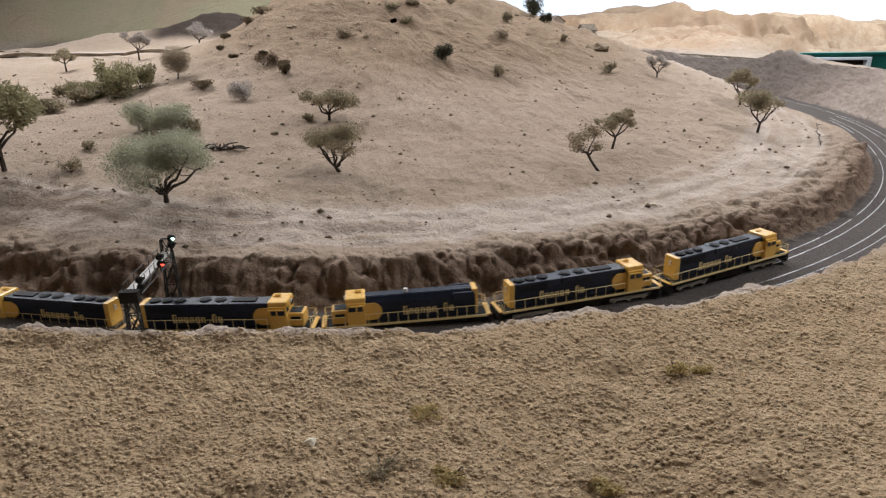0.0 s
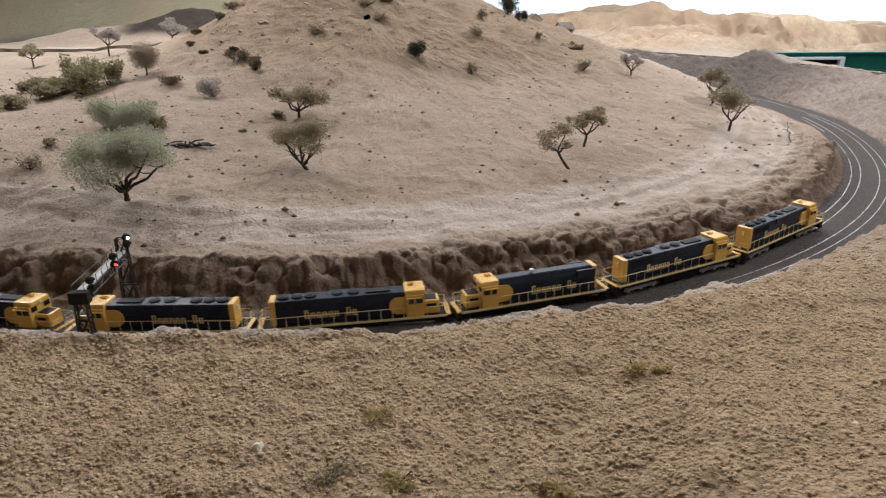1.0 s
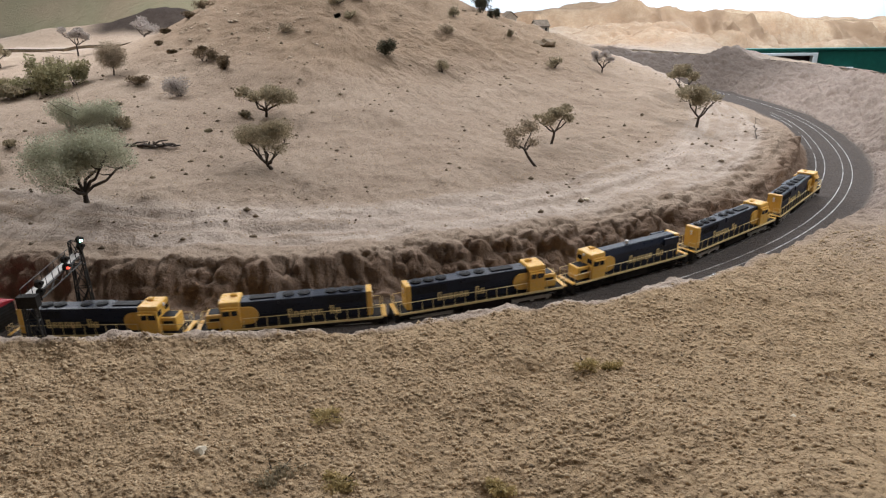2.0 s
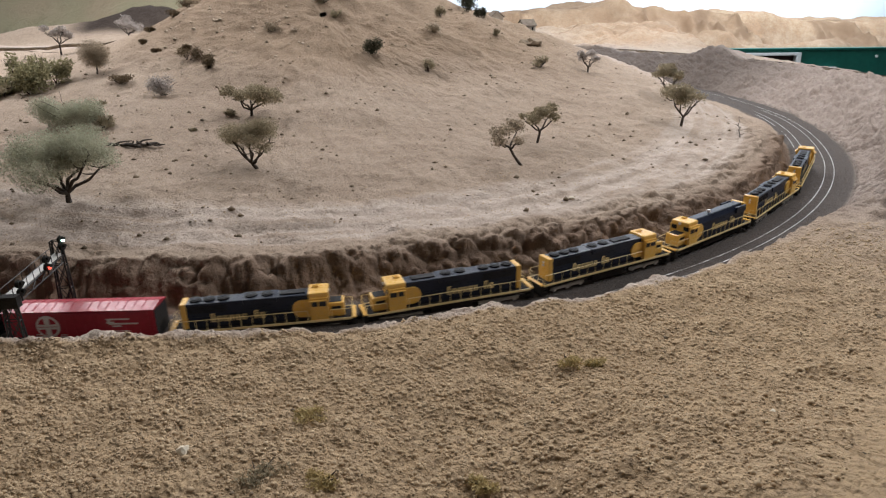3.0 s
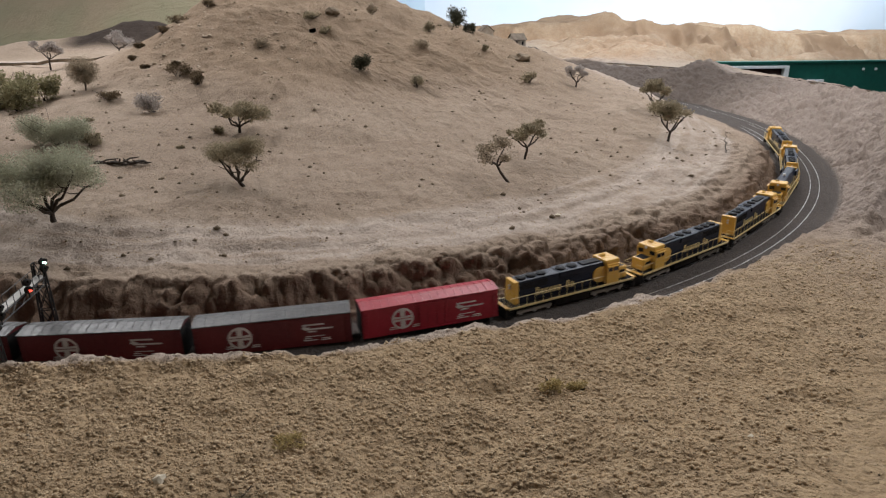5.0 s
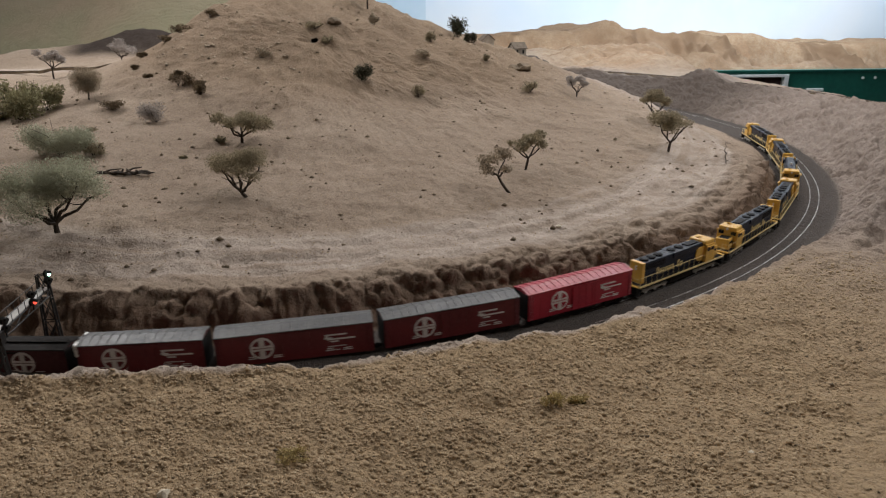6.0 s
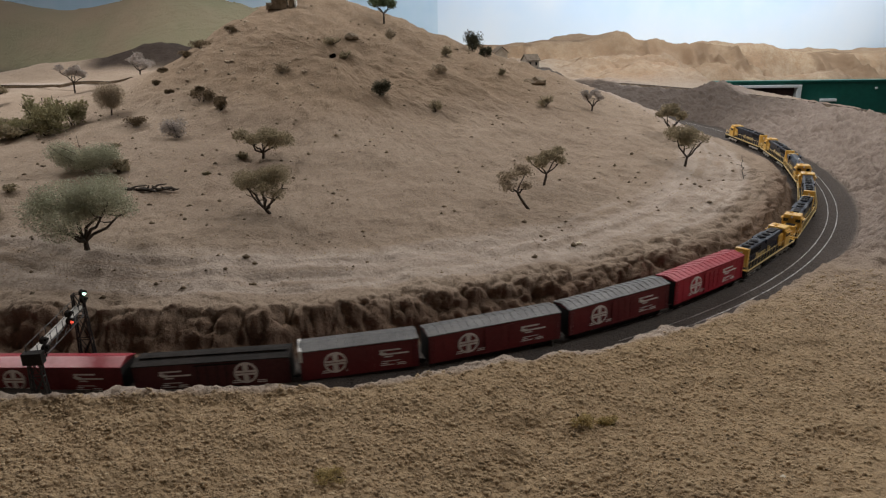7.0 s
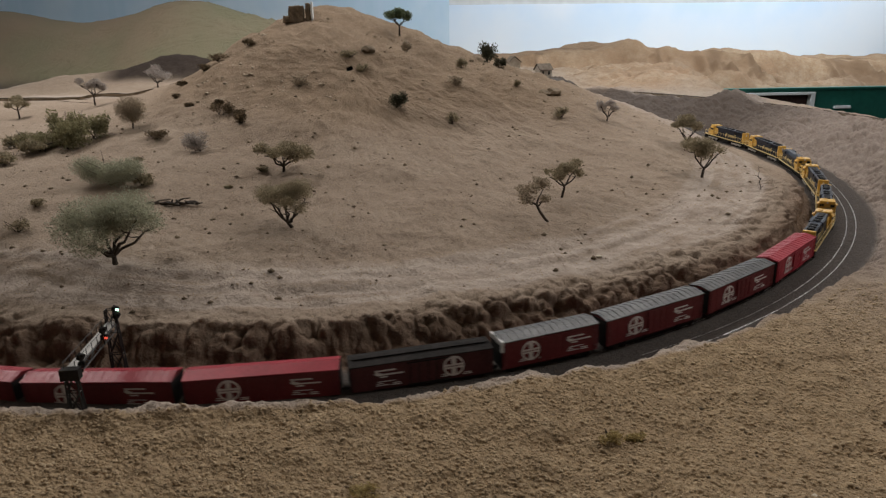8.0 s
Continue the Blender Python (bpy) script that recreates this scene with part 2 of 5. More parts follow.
def rod(bm, a, b, ra, rb=None, n=6):
    """A tapered round bar from a to b."""
    a, b = Vector(a), Vector(b)
    d = b - a
    m = Matrix.Translation((a + b) / 2) @ d.to_track_quat("Z", "Y").to_matrix().to_4x4()
    bmesh.ops.create_cone(bm, cap_ends=True, segments=n, radius1=ra, radius2=ra if rb is None else rb, depth=d.length, matrix=m)
    return bm


# ---- the lie of the land ----
def ss(x, a, b):
    t = np.clip((x - a) / (b - a), 0, 1)
    return t * t * (3 - 2 * t)


def hashed(i, j, seed):
    n = (i * 374761393 + j * 668265263 + seed * 1442695041) & 0x7FFFFFFF
    n = ((n ^ (n >> 13)) * 1274126177) & 0x7FFFFFFF
    return ((n ^ (n >> 16)) & 0xFFFF) / 65535.0


def vnoise(x, y, seed=0):
    """Smooth value noise, -1 to 1."""
    xi, yi = np.floor(x).astype(np.int64), np.floor(y).astype(np.int64)
    u, v = x - xi, y - yi
    u, v = u * u * u * (u * (u * 6 - 15) + 10), v * v * v * (v * (v * 6 - 15) + 10)
    a, b = hashed(xi, yi, seed), hashed(xi + 1, yi, seed)
    c, d = hashed(xi, yi + 1, seed), hashed(xi + 1, yi + 1, seed)
    return 2 * ((a * (1 - u) + b * u) * (1 - v) + (c * (1 - u) + d * u) * v) - 1


def fractal(x, y, octaves, seed=0, gain=0.5):
    out, amp = 0.0, 1.0
    for k in range(octaves):
        out = out + amp * vnoise(x * 2 ** k, y * 2 ** k, seed + 7 * k)
        amp *= gain
    return out


CX, CY = -0.144, 2.0588       # centre of the loop
GAUGE, SPACING = 0.0165, 0.0516


def track_r(th):
    u = np.clip(th, -2.05, 1.5) + 0.6
    r = 1.3271 + 0.0417 * u ** 2 + 0.0063 * u ** 3 + 0.015 * ss(th, -0.4, 0.0) + 0.20 * np.maximum(0, th - 0.35) ** 2
    # west of the loop the line runs on straight
    return r * np.where(th < -2.05, math.cos(0.058) / np.cos(np.clip(th, -3.3, -2.05) + 1.992), 1.0)


def track_z(th):
    return 0.0337 * (np.clip(th, -2.2, 1.6) + 1.2)


def land(x, y, detail=True):
    """Height of the ground, and how much it is of each kind."""
    th = np.arctan2(y - CY, x - CX)
    th = np.where(th > 2.6, th - 2 * np.pi, th)
    r = np.hypot(x - CX, y - CY)
    rho = r - track_r(th)
    zt = track_z(th)
    # inside: terrace and hill
    zb = 0.052 + 0.085 * (np.minimum(y, 1.4) - 1.0) + 0.055 * np.clip(y - 1.4, 0, 1.6) - 0.045 * np.clip(x, -0.5, 0) - 0.03 * np.clip(x, 0, 1.2)
    dx, dy = x + 0.25, y - 2.5
    dx = np.where(dx > 0, 0.75 * dx, 1.2 * dx)
    d = np.hypot(dx, dy)
    warp = 0.05 * fractal(x * 2.2, y * 2.2, 3, 11) if detail else 0.0
    hill = 0.365 * np.exp(-(np.maximum(d + warp * ss(d, 0.1, 0.4), 0) / 0.58) ** 1.7)
    z_in = zb + hill
    soft = ss(th, -0.55, -0.15)
    lump = fractal(th * 24, rho * 30, 4, 3, 0.6) if detail else 0.0
    sh = 0.038 * ss(th, -1.3, -0.75)
    knob = np.abs(fractal(th * 30 + 0.6 * vnoise(th * 14, rho * 20, 57), rho * 16, 3, 53, 0.55)) - 0.3 if detail else 0.0
    edge0 = -0.106 + sh + 0.004 * lump + 0.016 * knob
    top = -0.170 + sh + 0.006 * lump + 0.022 * knob
    face = ss(-rho, -edge0, -top)
    rim = np.minimum(0.055 + 0.010 * ss(-th, 1.45, 1.8), z_in - zt)
    cliff = zt + rim * face + (z_in - zt - rim) * ss(-rho, 0.16, 0.33)
    gentle = zt + (z_in - zt) * ss(-rho, 0.075, 0.34)
    z_i = cliff * (1 - soft) + gentle * soft
    # outside: near bank, right slope and bench
    fore = 0.040 + 0.055 * ss(th, -1.0, 0.2) - 0.006 * np.exp(-((th + 1.1) / 0.14) ** 2) + 0.26 * np.clip(0.57 - y, 0, 0.35) * ss(x, 0.1, 0.34)
    bench = ss(th, -0.75, -0.15)
    fore = fore + bench * np.maximum(0, 0.136 - fore) * ss(rho, 0.12, 0.31)
    lip0 = 0.032 + 0.012 * ss(th, -0.95, -0.7)
    wide = 0.018 + 0.12 * ss(th, -0.95, -0.4)
    rag = 0.008 * fractal(th * 34, rho * 12, 3, 5) if detail else 0.0
    z_o = zt + (fore - zt) * ss(rho + rag, lip0, lip0 + wide)
    z_o = z_o + (0.0015 + 0.0050 * ss(-th, 1.46, 1.60)) * np.exp(-((rho - 0.054) / 0.020) ** 2) * ss(rho + rag, lip0 - 0.004, lip0 + 0.016) * ss(-th, 1.22, 1.36)
    # beyond the bench: an aisle, then far hills
    beyond = bench * ss(rho, 0.375, 0.43) * ss(-th, -0.92, -0.82) * ss(x, 1.62, 1.72)
    aisle = beyond * (y < 4.12)
    z_o = z_o * (1 - beyond)
    back = ss(th, 0.62, 0.85) * ss(rho, 0.35, 0.8)
    z_o = z_o + back * 0.05
    z = np.where(rho < 0, z_i, z_o)
    bed = ss(rho, -0.105 + 0.6 * sh, -0.085 + 0.3 * sh) * ss(-rho, -0.036 - 0.02 * ss(th, -1.0, -0.7), -0.024 - 0.015 * ss(th, -1.0, -0.7))
    rut = np.exp(-((rho + 0.262) / 0.010) ** 2) + np.exp(-((rho + 0.305) / 0.010) ** 2)
    z = z - (0.0034 * rut - 0.0009 * vnoise(th * 6, rho * 120, 66) * ss(rho, -0.38, -0.33) * ss(-rho, 0.19, 0.22)) * (rho < 0) * ss(th, -2.4, -2.2)
    # left range, mound in front of it, ochre range at the back
    crest = 0.50 + 0.14 * np.exp(-((x + 1.28) / 0.36) ** 2) + 0.10 * np.exp(-((x + 2.5) / 0.45) ** 2)
    west = ss(-x, 0.05, 0.75)
    rng = crest * np.exp(-(np.maximum(np.abs(y - 4.35) - 0.05, 0) / 0.42) ** 2) * west
    mound = (0.150 * np.exp(-((x + 1.08) / 0.30) ** 2) + 0.06 * np.exp(-((x + 1.6) / 0.25) ** 2)) * np.exp(-((y - 3.42) / 0.16) ** 2)
    east = ss(x, 0.05, 0.4) * ss(-th, -1.52, -1.4)
    rough = fractal(x * 1.5, y * 2.0, 5, 21, 0.42) if detail else 0.0
    creasex = np.abs(fractal(x * 2.6, y * 1.5, 4, 31, 0.42)) if detail else 0.0
    high = 0.262 + 0.012 * ss(-x, -1.75, -1.6) + 0.035 * np.exp(-((x - 1.58) / 0.12) ** 2) + 0.012 * np.exp(-((x - 2.5) / 0.06) ** 2) - 0.03 * ss(x, 2.55, 2.9) - 0.03 * ss(x, 3.0, 3.5)
    och = (high + 0.012 * rough - 0.30 * creasex * ss(-y, -4.86, -4.6) - 0.14 * (np.abs(fractal(x * 6, y * 2.6, 4, 33, 0.55)) if detail else 0) * ss(-y, -4.8, -4.6)) * np.exp(-(np.maximum(4.75 - y, 0) / 0.36) ** 2) * east
    knolls = 0.14 * np.exp(-((x - 1.22) / 0.20) ** 2) + 0.125 * np.exp(-((x - 1.66) / 0.17) ** 2) + 0.12 * np.exp(-((x - 2.05) / 0.20) ** 2) + 0.10 * np.exp(-((x - 2.7) / 0.25) ** 2)
    frontal = (1.3 * knolls * (1 + 0.35 * rough - 0.6 * creasex) + 0.03) * np.exp(-((y - 4.30 - 0.05 * np.sin(x * 5)) / 0.13) ** 2) * ss(x, 0.75, 1.1) * east
    crease_tone = np.clip(0.85 * ss(-creasex, -0.16, 0.0) + 0.5 * ss(rough, 0.1, 0.6), 0, 1) if detail else 0.0 * x
    z = np.maximum(z, rng + 0.006 * rough * west * ss(y, 3.5, 4)) + mound
    z = np.maximum(z, np.maximum(och, frontal))
    dale = ss(y, 3.25, 3.6) * ss(x, 0.8, 1.2) * east
    z = z + dale * (0.030 * np.abs(rough) + 0.03 * creasex - 0.012)
    if detail:
        z = z + np.maximum(dale, ss(och, 0.03, 0.1)) * ss(-y, -4.95, -4.7) * (0.035 * np.abs(fractal(x * 5 + y, y * 5 - x, 4, 35, 0.55)) - 0.012)
    z = np.maximum(z, 0.215 * np.exp(-(np.maximum(np.hypot(x - 0.61, y - 3.42) - 0.16, 0) / 0.20) ** 2))
    z = np.maximum(z, 0.262 * np.exp(-(np.maximum(np.hypot(x - 0.53, y - 3.32) - 0.05, 0) / 0.10) ** 2))
    # a low heap of earth beside the upper line
    z = z + 0.044 * np.exp(-((x - 1.394) / 0.15) ** 2 - ((y - 2.829) / 0.08) ** 2)
    z = z * (1 - aisle) - 0.52 * aisle
    if detail:
        free = 1 - bed
        near = ss(-y, -1.0, -0.65) * (rho > 0)
        ux, uy = 0.8 * x - 0.6 * y, 0.6 * x + 0.8 * y
        clump = fractal(ux * 24, uy * 24, 3, 43) * 0.0014 + np.abs(fractal(x * 190, y * 190, 2, 47, 0.7)) * 0.0017
        z = z + free * (0.0050 * fractal(x * 9, y * 9, 3, 41) + 0.0030 * fractal(ux * 30, uy * 30, 3, 45) + near * (clump - 0.0016))
        z = z + (rho < 0) * ss(hill, 0.03, 0.14) * (0.013 * fractal(x * 4.5 + 2 * y, y * 5.5, 3, 77) - 0.010 * np.abs(fractal(x * 7 + 3 * y, y * 3, 3, 79)))
        # weathered steps and runnels on the hill and the far slopes
        z = z + (rho < 0) * ss(hill, 0.015, 0.10) * 0.0045 * np.abs(fractal(ux * 20, uy * 34, 4, 71, 0.6))
        z = z + (rho > 0.05) * ss(th, -1.0, -0.6) * (0.014 * np.abs(fractal(ux * 15, uy * 30, 5, 73, 0.62)) - 0.006) * ss(-rho, -0.33, -0.28)
        flute = ss(rho - sh, -0.24, -0.19) * ss(-rho + sh, 0.100, 0.118) * (1 - soft)
        ridge = np.abs(fractal(th * 36 + 0.9 * vnoise(th * 20, rho * 30, 57), rho * 30 + 0.7 * vnoise(th * 25, rho * 20, 58), 4, 53, 0.5))
        z = z + flute * (0.0035 * ridge - 0.001) * np.where(rho < 0, 1, 0)
    # the layout's front edge, with the aisle before it
    z = z * ss(y, 0.095, 0.115) - 0.28 * (1 - ss(y, 0.095, 0.115))
    kinds = {
        "bed": bed,
        "cut": (rho < 0) * ss(rho - sh, -0.185, -0.145) * (1 - soft) * (1 - bed),
        "flock": (rho > 0) * ss(rho, 0.040, 0.066) * ss(-th, 0.75, 1.2),
        "hill": ss(hill, 0.03, 0.14) * (rho < 0),
        "ochre": np.maximum(ss(och + frontal * 0.8, 0.05, 0.13), 0.8 * dale),
        "green": ss(rng, 0.16, 0.24),
        # Dark brown mound and aisle floor; the far slope's shade is painted in too.
        "umber_shade": np.clip(ss(mound, 0.02, 0.06) * ss(x, -1.5, -1.32) + 0.72 * (rho > 0.03) * ss(th, 0.05, 0.4) * ss(-rho, -0.36, -0.28) + aisle, 0, 1),
        "grey": (rho > 0.04) * ss(th, -1.0, -0.7) * ss(-rho, -0.45, -0.36),
        "crease_tone": crease_tone,
    }
    ruts = np.exp(-((rho + 0.262 + 0.012 * vnoise(th * 3, th * 0, 61)) / 0.014) ** 2) + np.exp(-((rho + 0.305 + 0.012 * vnoise(th * 3, th * 0, 61)) / 0.014) ** 2)
    kinds["dust"] = np.clip(0.5 * ruts + 0.95 * ss(-rho + sh, 0.196 + 0.012 * vnoise(th * 16, th * 0, 67), 0.232) * ss(rho, -0.37, -0.315), 0, 1) * (rho < 0) * np.clip(0.68 + 0.62 * vnoise(th * 4, rho * 85, 63) + 0.25 * vnoise(x * 25, y * 25, 64), 0, 1)
    # A pale rim along the near bank's lip, in the road's colour.
    kinds["dust"] = np.maximum(kinds["dust"], 0.7 * (rho > 0) * ss(rho, 0.034, 0.045) * ss(-rho, -0.064, -0.05) * ss(-th, 1.0, 1.2))
    kinds["dust"] = np.maximum(kinds["dust"], 0.9 * np.exp(-((y - 2.92 - 0.03 * vnoise(x * 2, x * 0, 65)) / 0.07) ** 2) * ss(-x, 0.75, 0.95))
    return z, kinds


def height(x, y):
    return float(land(np.array([x], float), np.array([y], float))[0][0])
def spaced(stops):
    """Values from stop to stop, each stretch with its own step."""
    out = []
    for (a, b), step in stops:
        out.append(np.arange(a, b - 1e-9, step))
    return np.concatenate(out + [[stops[-1][0][1]]])


def cobbles(u, v, seed):
    """Rounded lumps, 1 at the middle of each and 0 between them."""
    ui, vi = np.floor(u).astype(np.int64), np.floor(v).astype(np.int64)
    best = np.full(u.shape, 9.0)
    for a in (-1, 0, 1):
        for b in (-1, 0, 1):
            px, py = ui + a + hashed(ui + a, vi + b, seed), vi + b + hashed(ui + a, vi + b, seed + 3)
            best = np.minimum(best, ((u - px) ** 2 + (v - py) ** 2) * (0.7 + 0.8 * hashed(ui + a, vi + b, seed + 5)))
    return np.clip(1 - best, 0, 1)


def build_ground():
    radii = spaced([((0.01, 0.85), 0.010), ((0.85, 1.10), 0.0055), ((1.10, 1.366), 0.0028), ((1.366, 1.74), 0.0019), ((1.74, 2.4), 0.016), ((2.4, 3.9), 0.018), ((3.9, 5.6), 0.024)])
    turn = spaced([((-3.68, -2.15), 0.014), ((-2.15, -0.95), 0.0013), ((-0.95, -0.2), 0.0024), ((-0.2, 0.9), 0.0055), ((0.9, 1.5), 0.0055), ((1.5, 2.6), 0.014)])
    R, A = np.meshgrid(radii, turn)
    # rows follow the track's own radius so that the cut stays sharp
    shift = (track_r(A) - 1.3271) * ss(R, 0.5, 1.0) * ss(-R, -2.4, -1.8)
    X, Y = CX + (R + shift) * np.cos(A), CY + (R + shift) * np.sin(A)
    z, kinds = land(X.ravel(), Y.ravel())
    # the cut's face and rim bulge out in lumps of earth
    th, rho = A.ravel(), (R + shift - track_r(A)).ravel()
    sag = 0.35 * vnoise(th * 16, rho * 22, 81)
    face = kinds["cut"] * ss(-rho, 0.085, 0.11) + 0.7 * (rho < 0) * ss(-rho, 0.13, 0.15) * ss(rho, -0.22, -0.17) * ss(-th, 0.2, 0.5)
    face = np.clip(face, 0, 1)
    out = (0.020 * cobbles(th * 40 + sag, rho * 30 - z * 30 + sag, 83) ** 1.5 + 0.009 * cobbles(th * 95 + sag, rho * 80 - z * 75, 87) - 0.013) * (1 - 0.35 * ss(-th, 1.3, 1.5))
    edge = (rho > 0.02) * ss(rho, 0.028, 0.04) * ss(-rho, -0.12, -0.07) * ss(-th, 0.6, 0.9)
    slope = (rho > 0.05) * ss(rho, 0.06, 0.11) * ss(th, -0.95, -0.7) * ss(-th, -0.7, -0.4) * ss(-rho, -0.37, -0.31)
    ledge = 0.019 * cobbles(th * 15 + sag, rho * 34 - th * 3 + sag, 95) ** 1.4 + 0.010 * cobbles(th * 42 + sag, rho * 75, 97) - 0.013
    out = face * out + slope * ledge + edge * (0.0026 * cobbles(th * 60, rho * 60, 91) + 0.0018 * cobbles(th * 190, rho * 170, 93) - 0.003)
    X += (0.75 * face * out).reshape(X.shape) * np.cos(A)
    Y += (0.75 * face * out).reshape(X.shape) * np.sin(A)
    z = z + out * np.where(rho < 0, 0.75, 1.0)
    n, m = R.shape
    idx = np.arange(n * m).reshape(n, m)
    quads = np.stack([idx[:-1, :-1], idx[:-1, 1:], idx[1:, 1:], idx[1:, :-1]], -1).reshape(-1, 4)
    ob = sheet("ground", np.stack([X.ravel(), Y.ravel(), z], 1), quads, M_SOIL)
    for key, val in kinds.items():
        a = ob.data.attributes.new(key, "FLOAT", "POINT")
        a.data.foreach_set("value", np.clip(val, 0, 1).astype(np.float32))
    return tagged(ob, "sandy tan model landscape with a hill and a railway cutting", "ground", kind="structure")


build_ground()


def build_room():
    def wall(name, x0, y0, x1, y1, z0, z1, mat, label):
        d = Vector((x1 - x0, y1 - y0, 0))
        nrm = Vector((-d.y, d.x, 0)).normalized() * 0.08
        bm = bmesh.new()
        vs = [bm.verts.new(Vector((x, y, z)) + o) for o in (Vector(), nrm) for x, y, z in ((x0, y0, z0), (x1, y1, z0), (x1, y1, z1), (x0, y0, z1))]
        for f in ((0, 1, 2, 3), (7, 6, 5, 4), (0, 4, 5, 1), (1, 5, 6, 2), (2, 6, 7, 3), (3, 7, 4, 0)):
            bm.faces.new([vs[i] for i in f])
        bmesh.ops.recalc_face_normals(bm, faces=bm.faces)
        tagged(part(name, bm, mat), label, "wall", kind="structure")

    wall("wall_back", 0.36, 5.6, 5.2, 5.9, -0.56, 0.652, M_SKY, "backdrop wall painted as pale cloudy sky")
    wall("wall_back_side", -5.2, 4.9, 0.36, 5.6, -0.56, 2.1, M_SKYSIDE, "blue backdrop wall with faint vertical streaks")
    wall("wall_upper", 0.36, 5.62, 5.2, 5.92, 0.652, 2.1, M_CEIL, "plain wall above the painted backdrop")
    wall("wall_east", 5.2, 5.9, 5.2, -3.2, -0.56, 2.1, M_ROOM, "plain room wall")
    wall("wall_south", 5.2, -3.2, -5.2, -3.2, -0.56, 2.1, M_ROOM, "plain room wall behind the aisle")
    wall("wall_west", -5.2, -3.2, -5.2, 4.9, -0.56, 2.1, M_ROOM, "plain room wall")
    bm = bmesh.new()
    box(bm, -5.3, -3.3, 2.1, 5.3, 6.0, 2.2)
    tagged(part("ceiling", bm, M_CEIL), "off-white room ceiling", "ceiling", kind="structure")
    bm = bmesh.new()
    box(bm, -5.3, -3.3, -0.62, 5.3, 6.0, -0.55)
    tagged(part("floor", bm, M_DARK), "dark floor under the layout", "floor", kind="structure")


build_room()
# ---- tracks ----
def along(th, off, dz=0.0):
    r = track_r(th) + off
    return np.stack([CX + r * np.cos(th), CY + r * np.sin(th), track_z(th) + dz + 0 * th], -1)


TH = np.linspace(-3.2, 1.75, 5000)
CENTRE = along(TH, -SPACING)
ARC = np.concatenate([[0], np.cumsum(np.linalg.norm(np.diff(CENTRE[:, :2], axis=0), axis=1))])
ARC -= np.interp(-np.pi / 2, TH, ARC)


def on_track(s):
    """Place on the inner track's centre line, s metres past the point nearest the aisle."""
    th = np.interp(s, ARC, TH)
    return Vector(along(np.array([th]), -SPACING)[0])


def sweep(line_of, th, profile):
    """A bar of the given section (offset, height) along the loop."""
    rings = np.stack([line_of(th, o, h) for o, h in profile], 1)
    n, k = len(th), len(profile)
    idx = np.arange(n * k).reshape(n, k)
    nxt = np.roll(idx, -1, axis=1)
    quads = np.stack([idx[:-1], nxt[:-1], nxt[1:], idx[1:]], -1).reshape(-1, 4)
    return rings.reshape(-1, 3), quads


def build_track(off, label):
    base = tagged(new("railway_track"), label, "track", "main line tracks")
    th = np.linspace(-3.1, 1.3, 800)
    for side in (-1, 1):
        o = off + side * (GAUGE / 2 + 0.0004)
        v, q = sweep(along, th, [(o - 0.0013, -0.0022), (o + 0.0013, -0.0022), (o + 0.0009, -0.0005), (o + 0.0007, 0.0), (o - 0.0007, 0.0), (o - 0.0009, -0.0005)])
        rail = sheet("rail", v, q, M_RAIL, False)
        rail.parent = base
        tagged(rail, "worn bright steel rail")
    mid = np.arange(-2.5, 1.2, 0.0066 / 1.33)
    vs, qs = [], []
    rng = np.random.RandomState(5)
    apart = (mid > -1.36) & (mid < -0.86)
    for k, a in enumerate(mid[~apart]):
        r, z = float(track_r(a)) + off, float(track_z(a))
        e = np.array([np.cos(a), np.sin(a)])
        t = np.array([-e[1], e[0]])
        c = np.array([CX, CY]) + e * r
        tw = rng.uniform(-0.02, 0.02)
        for hz in (-0.0045, -0.0022):
            for sx, sy in ((-1, -1), (1, -1), (1, 1), (-1, 1)):
                p = c + e * sx * 0.0145 + t * (sy * 0.0012 + tw * sx * 0.01)
                vs.append((p[0], p[1], z + hz))
        b = 8 * k
        qs += [(b + 4, b + 5, b + 6, b + 7), (b, b + 1, b + 5, b + 4), (b + 1, b + 2, b + 6, b + 5), (b + 2, b + 3, b + 7, b + 6), (b + 3, b, b + 4, b + 7)]
    ties = sheet("sleepers", np.array(vs), np.array(qs), M_TIE, False)
    ties.parent = base
    tagged(ties, "dark brown sleepers", kind="stuff")
    bm = bmesh.new()
    box(bm, -0.0145, -0.0012, -0.0045, 0.0145, 0.0012, -0.0022, 0.0002)
    me = bpy.data.meshes.new("sleeper")
    bm.to_mesh(me)
    bm.free()
    me.materials.append(M_TIE)
    for a in mid[apart]:
        r = float(track_r(a)) + off
        one = new("sleeper", me)
        one.matrix_world = pose(CX + r * math.cos(a), CY + r * math.sin(a), float(track_z(a)), 0, 0, math.degrees(a) + rng.uniform(-1.2, 1.2))
        one.parent = base


build_track(0.0, "outer curved railway track with bright worn rails")
build_track(-SPACING, "inner curved railway track that carries the train")
# ---- train ----
LENGTHS = [0.2430, 0.2395, 0.2155, 0.2388, 0.2321, 0.2252, 0.1878, 0.1922, 0.1958, 0.1548, 0.1935, 0.1974, 0.1988, 0.1950]
SPEED, GAIN, HEAD = 0.2097, 0.00062, 0.6866


def mirrored(build, name, mat, parent, label=""):
    """The same part on both flanks."""
    for side in (-1, 1):
        bm = bmesh.new()
        build(bm, side)
        part(name, bm, mat, parent, label)


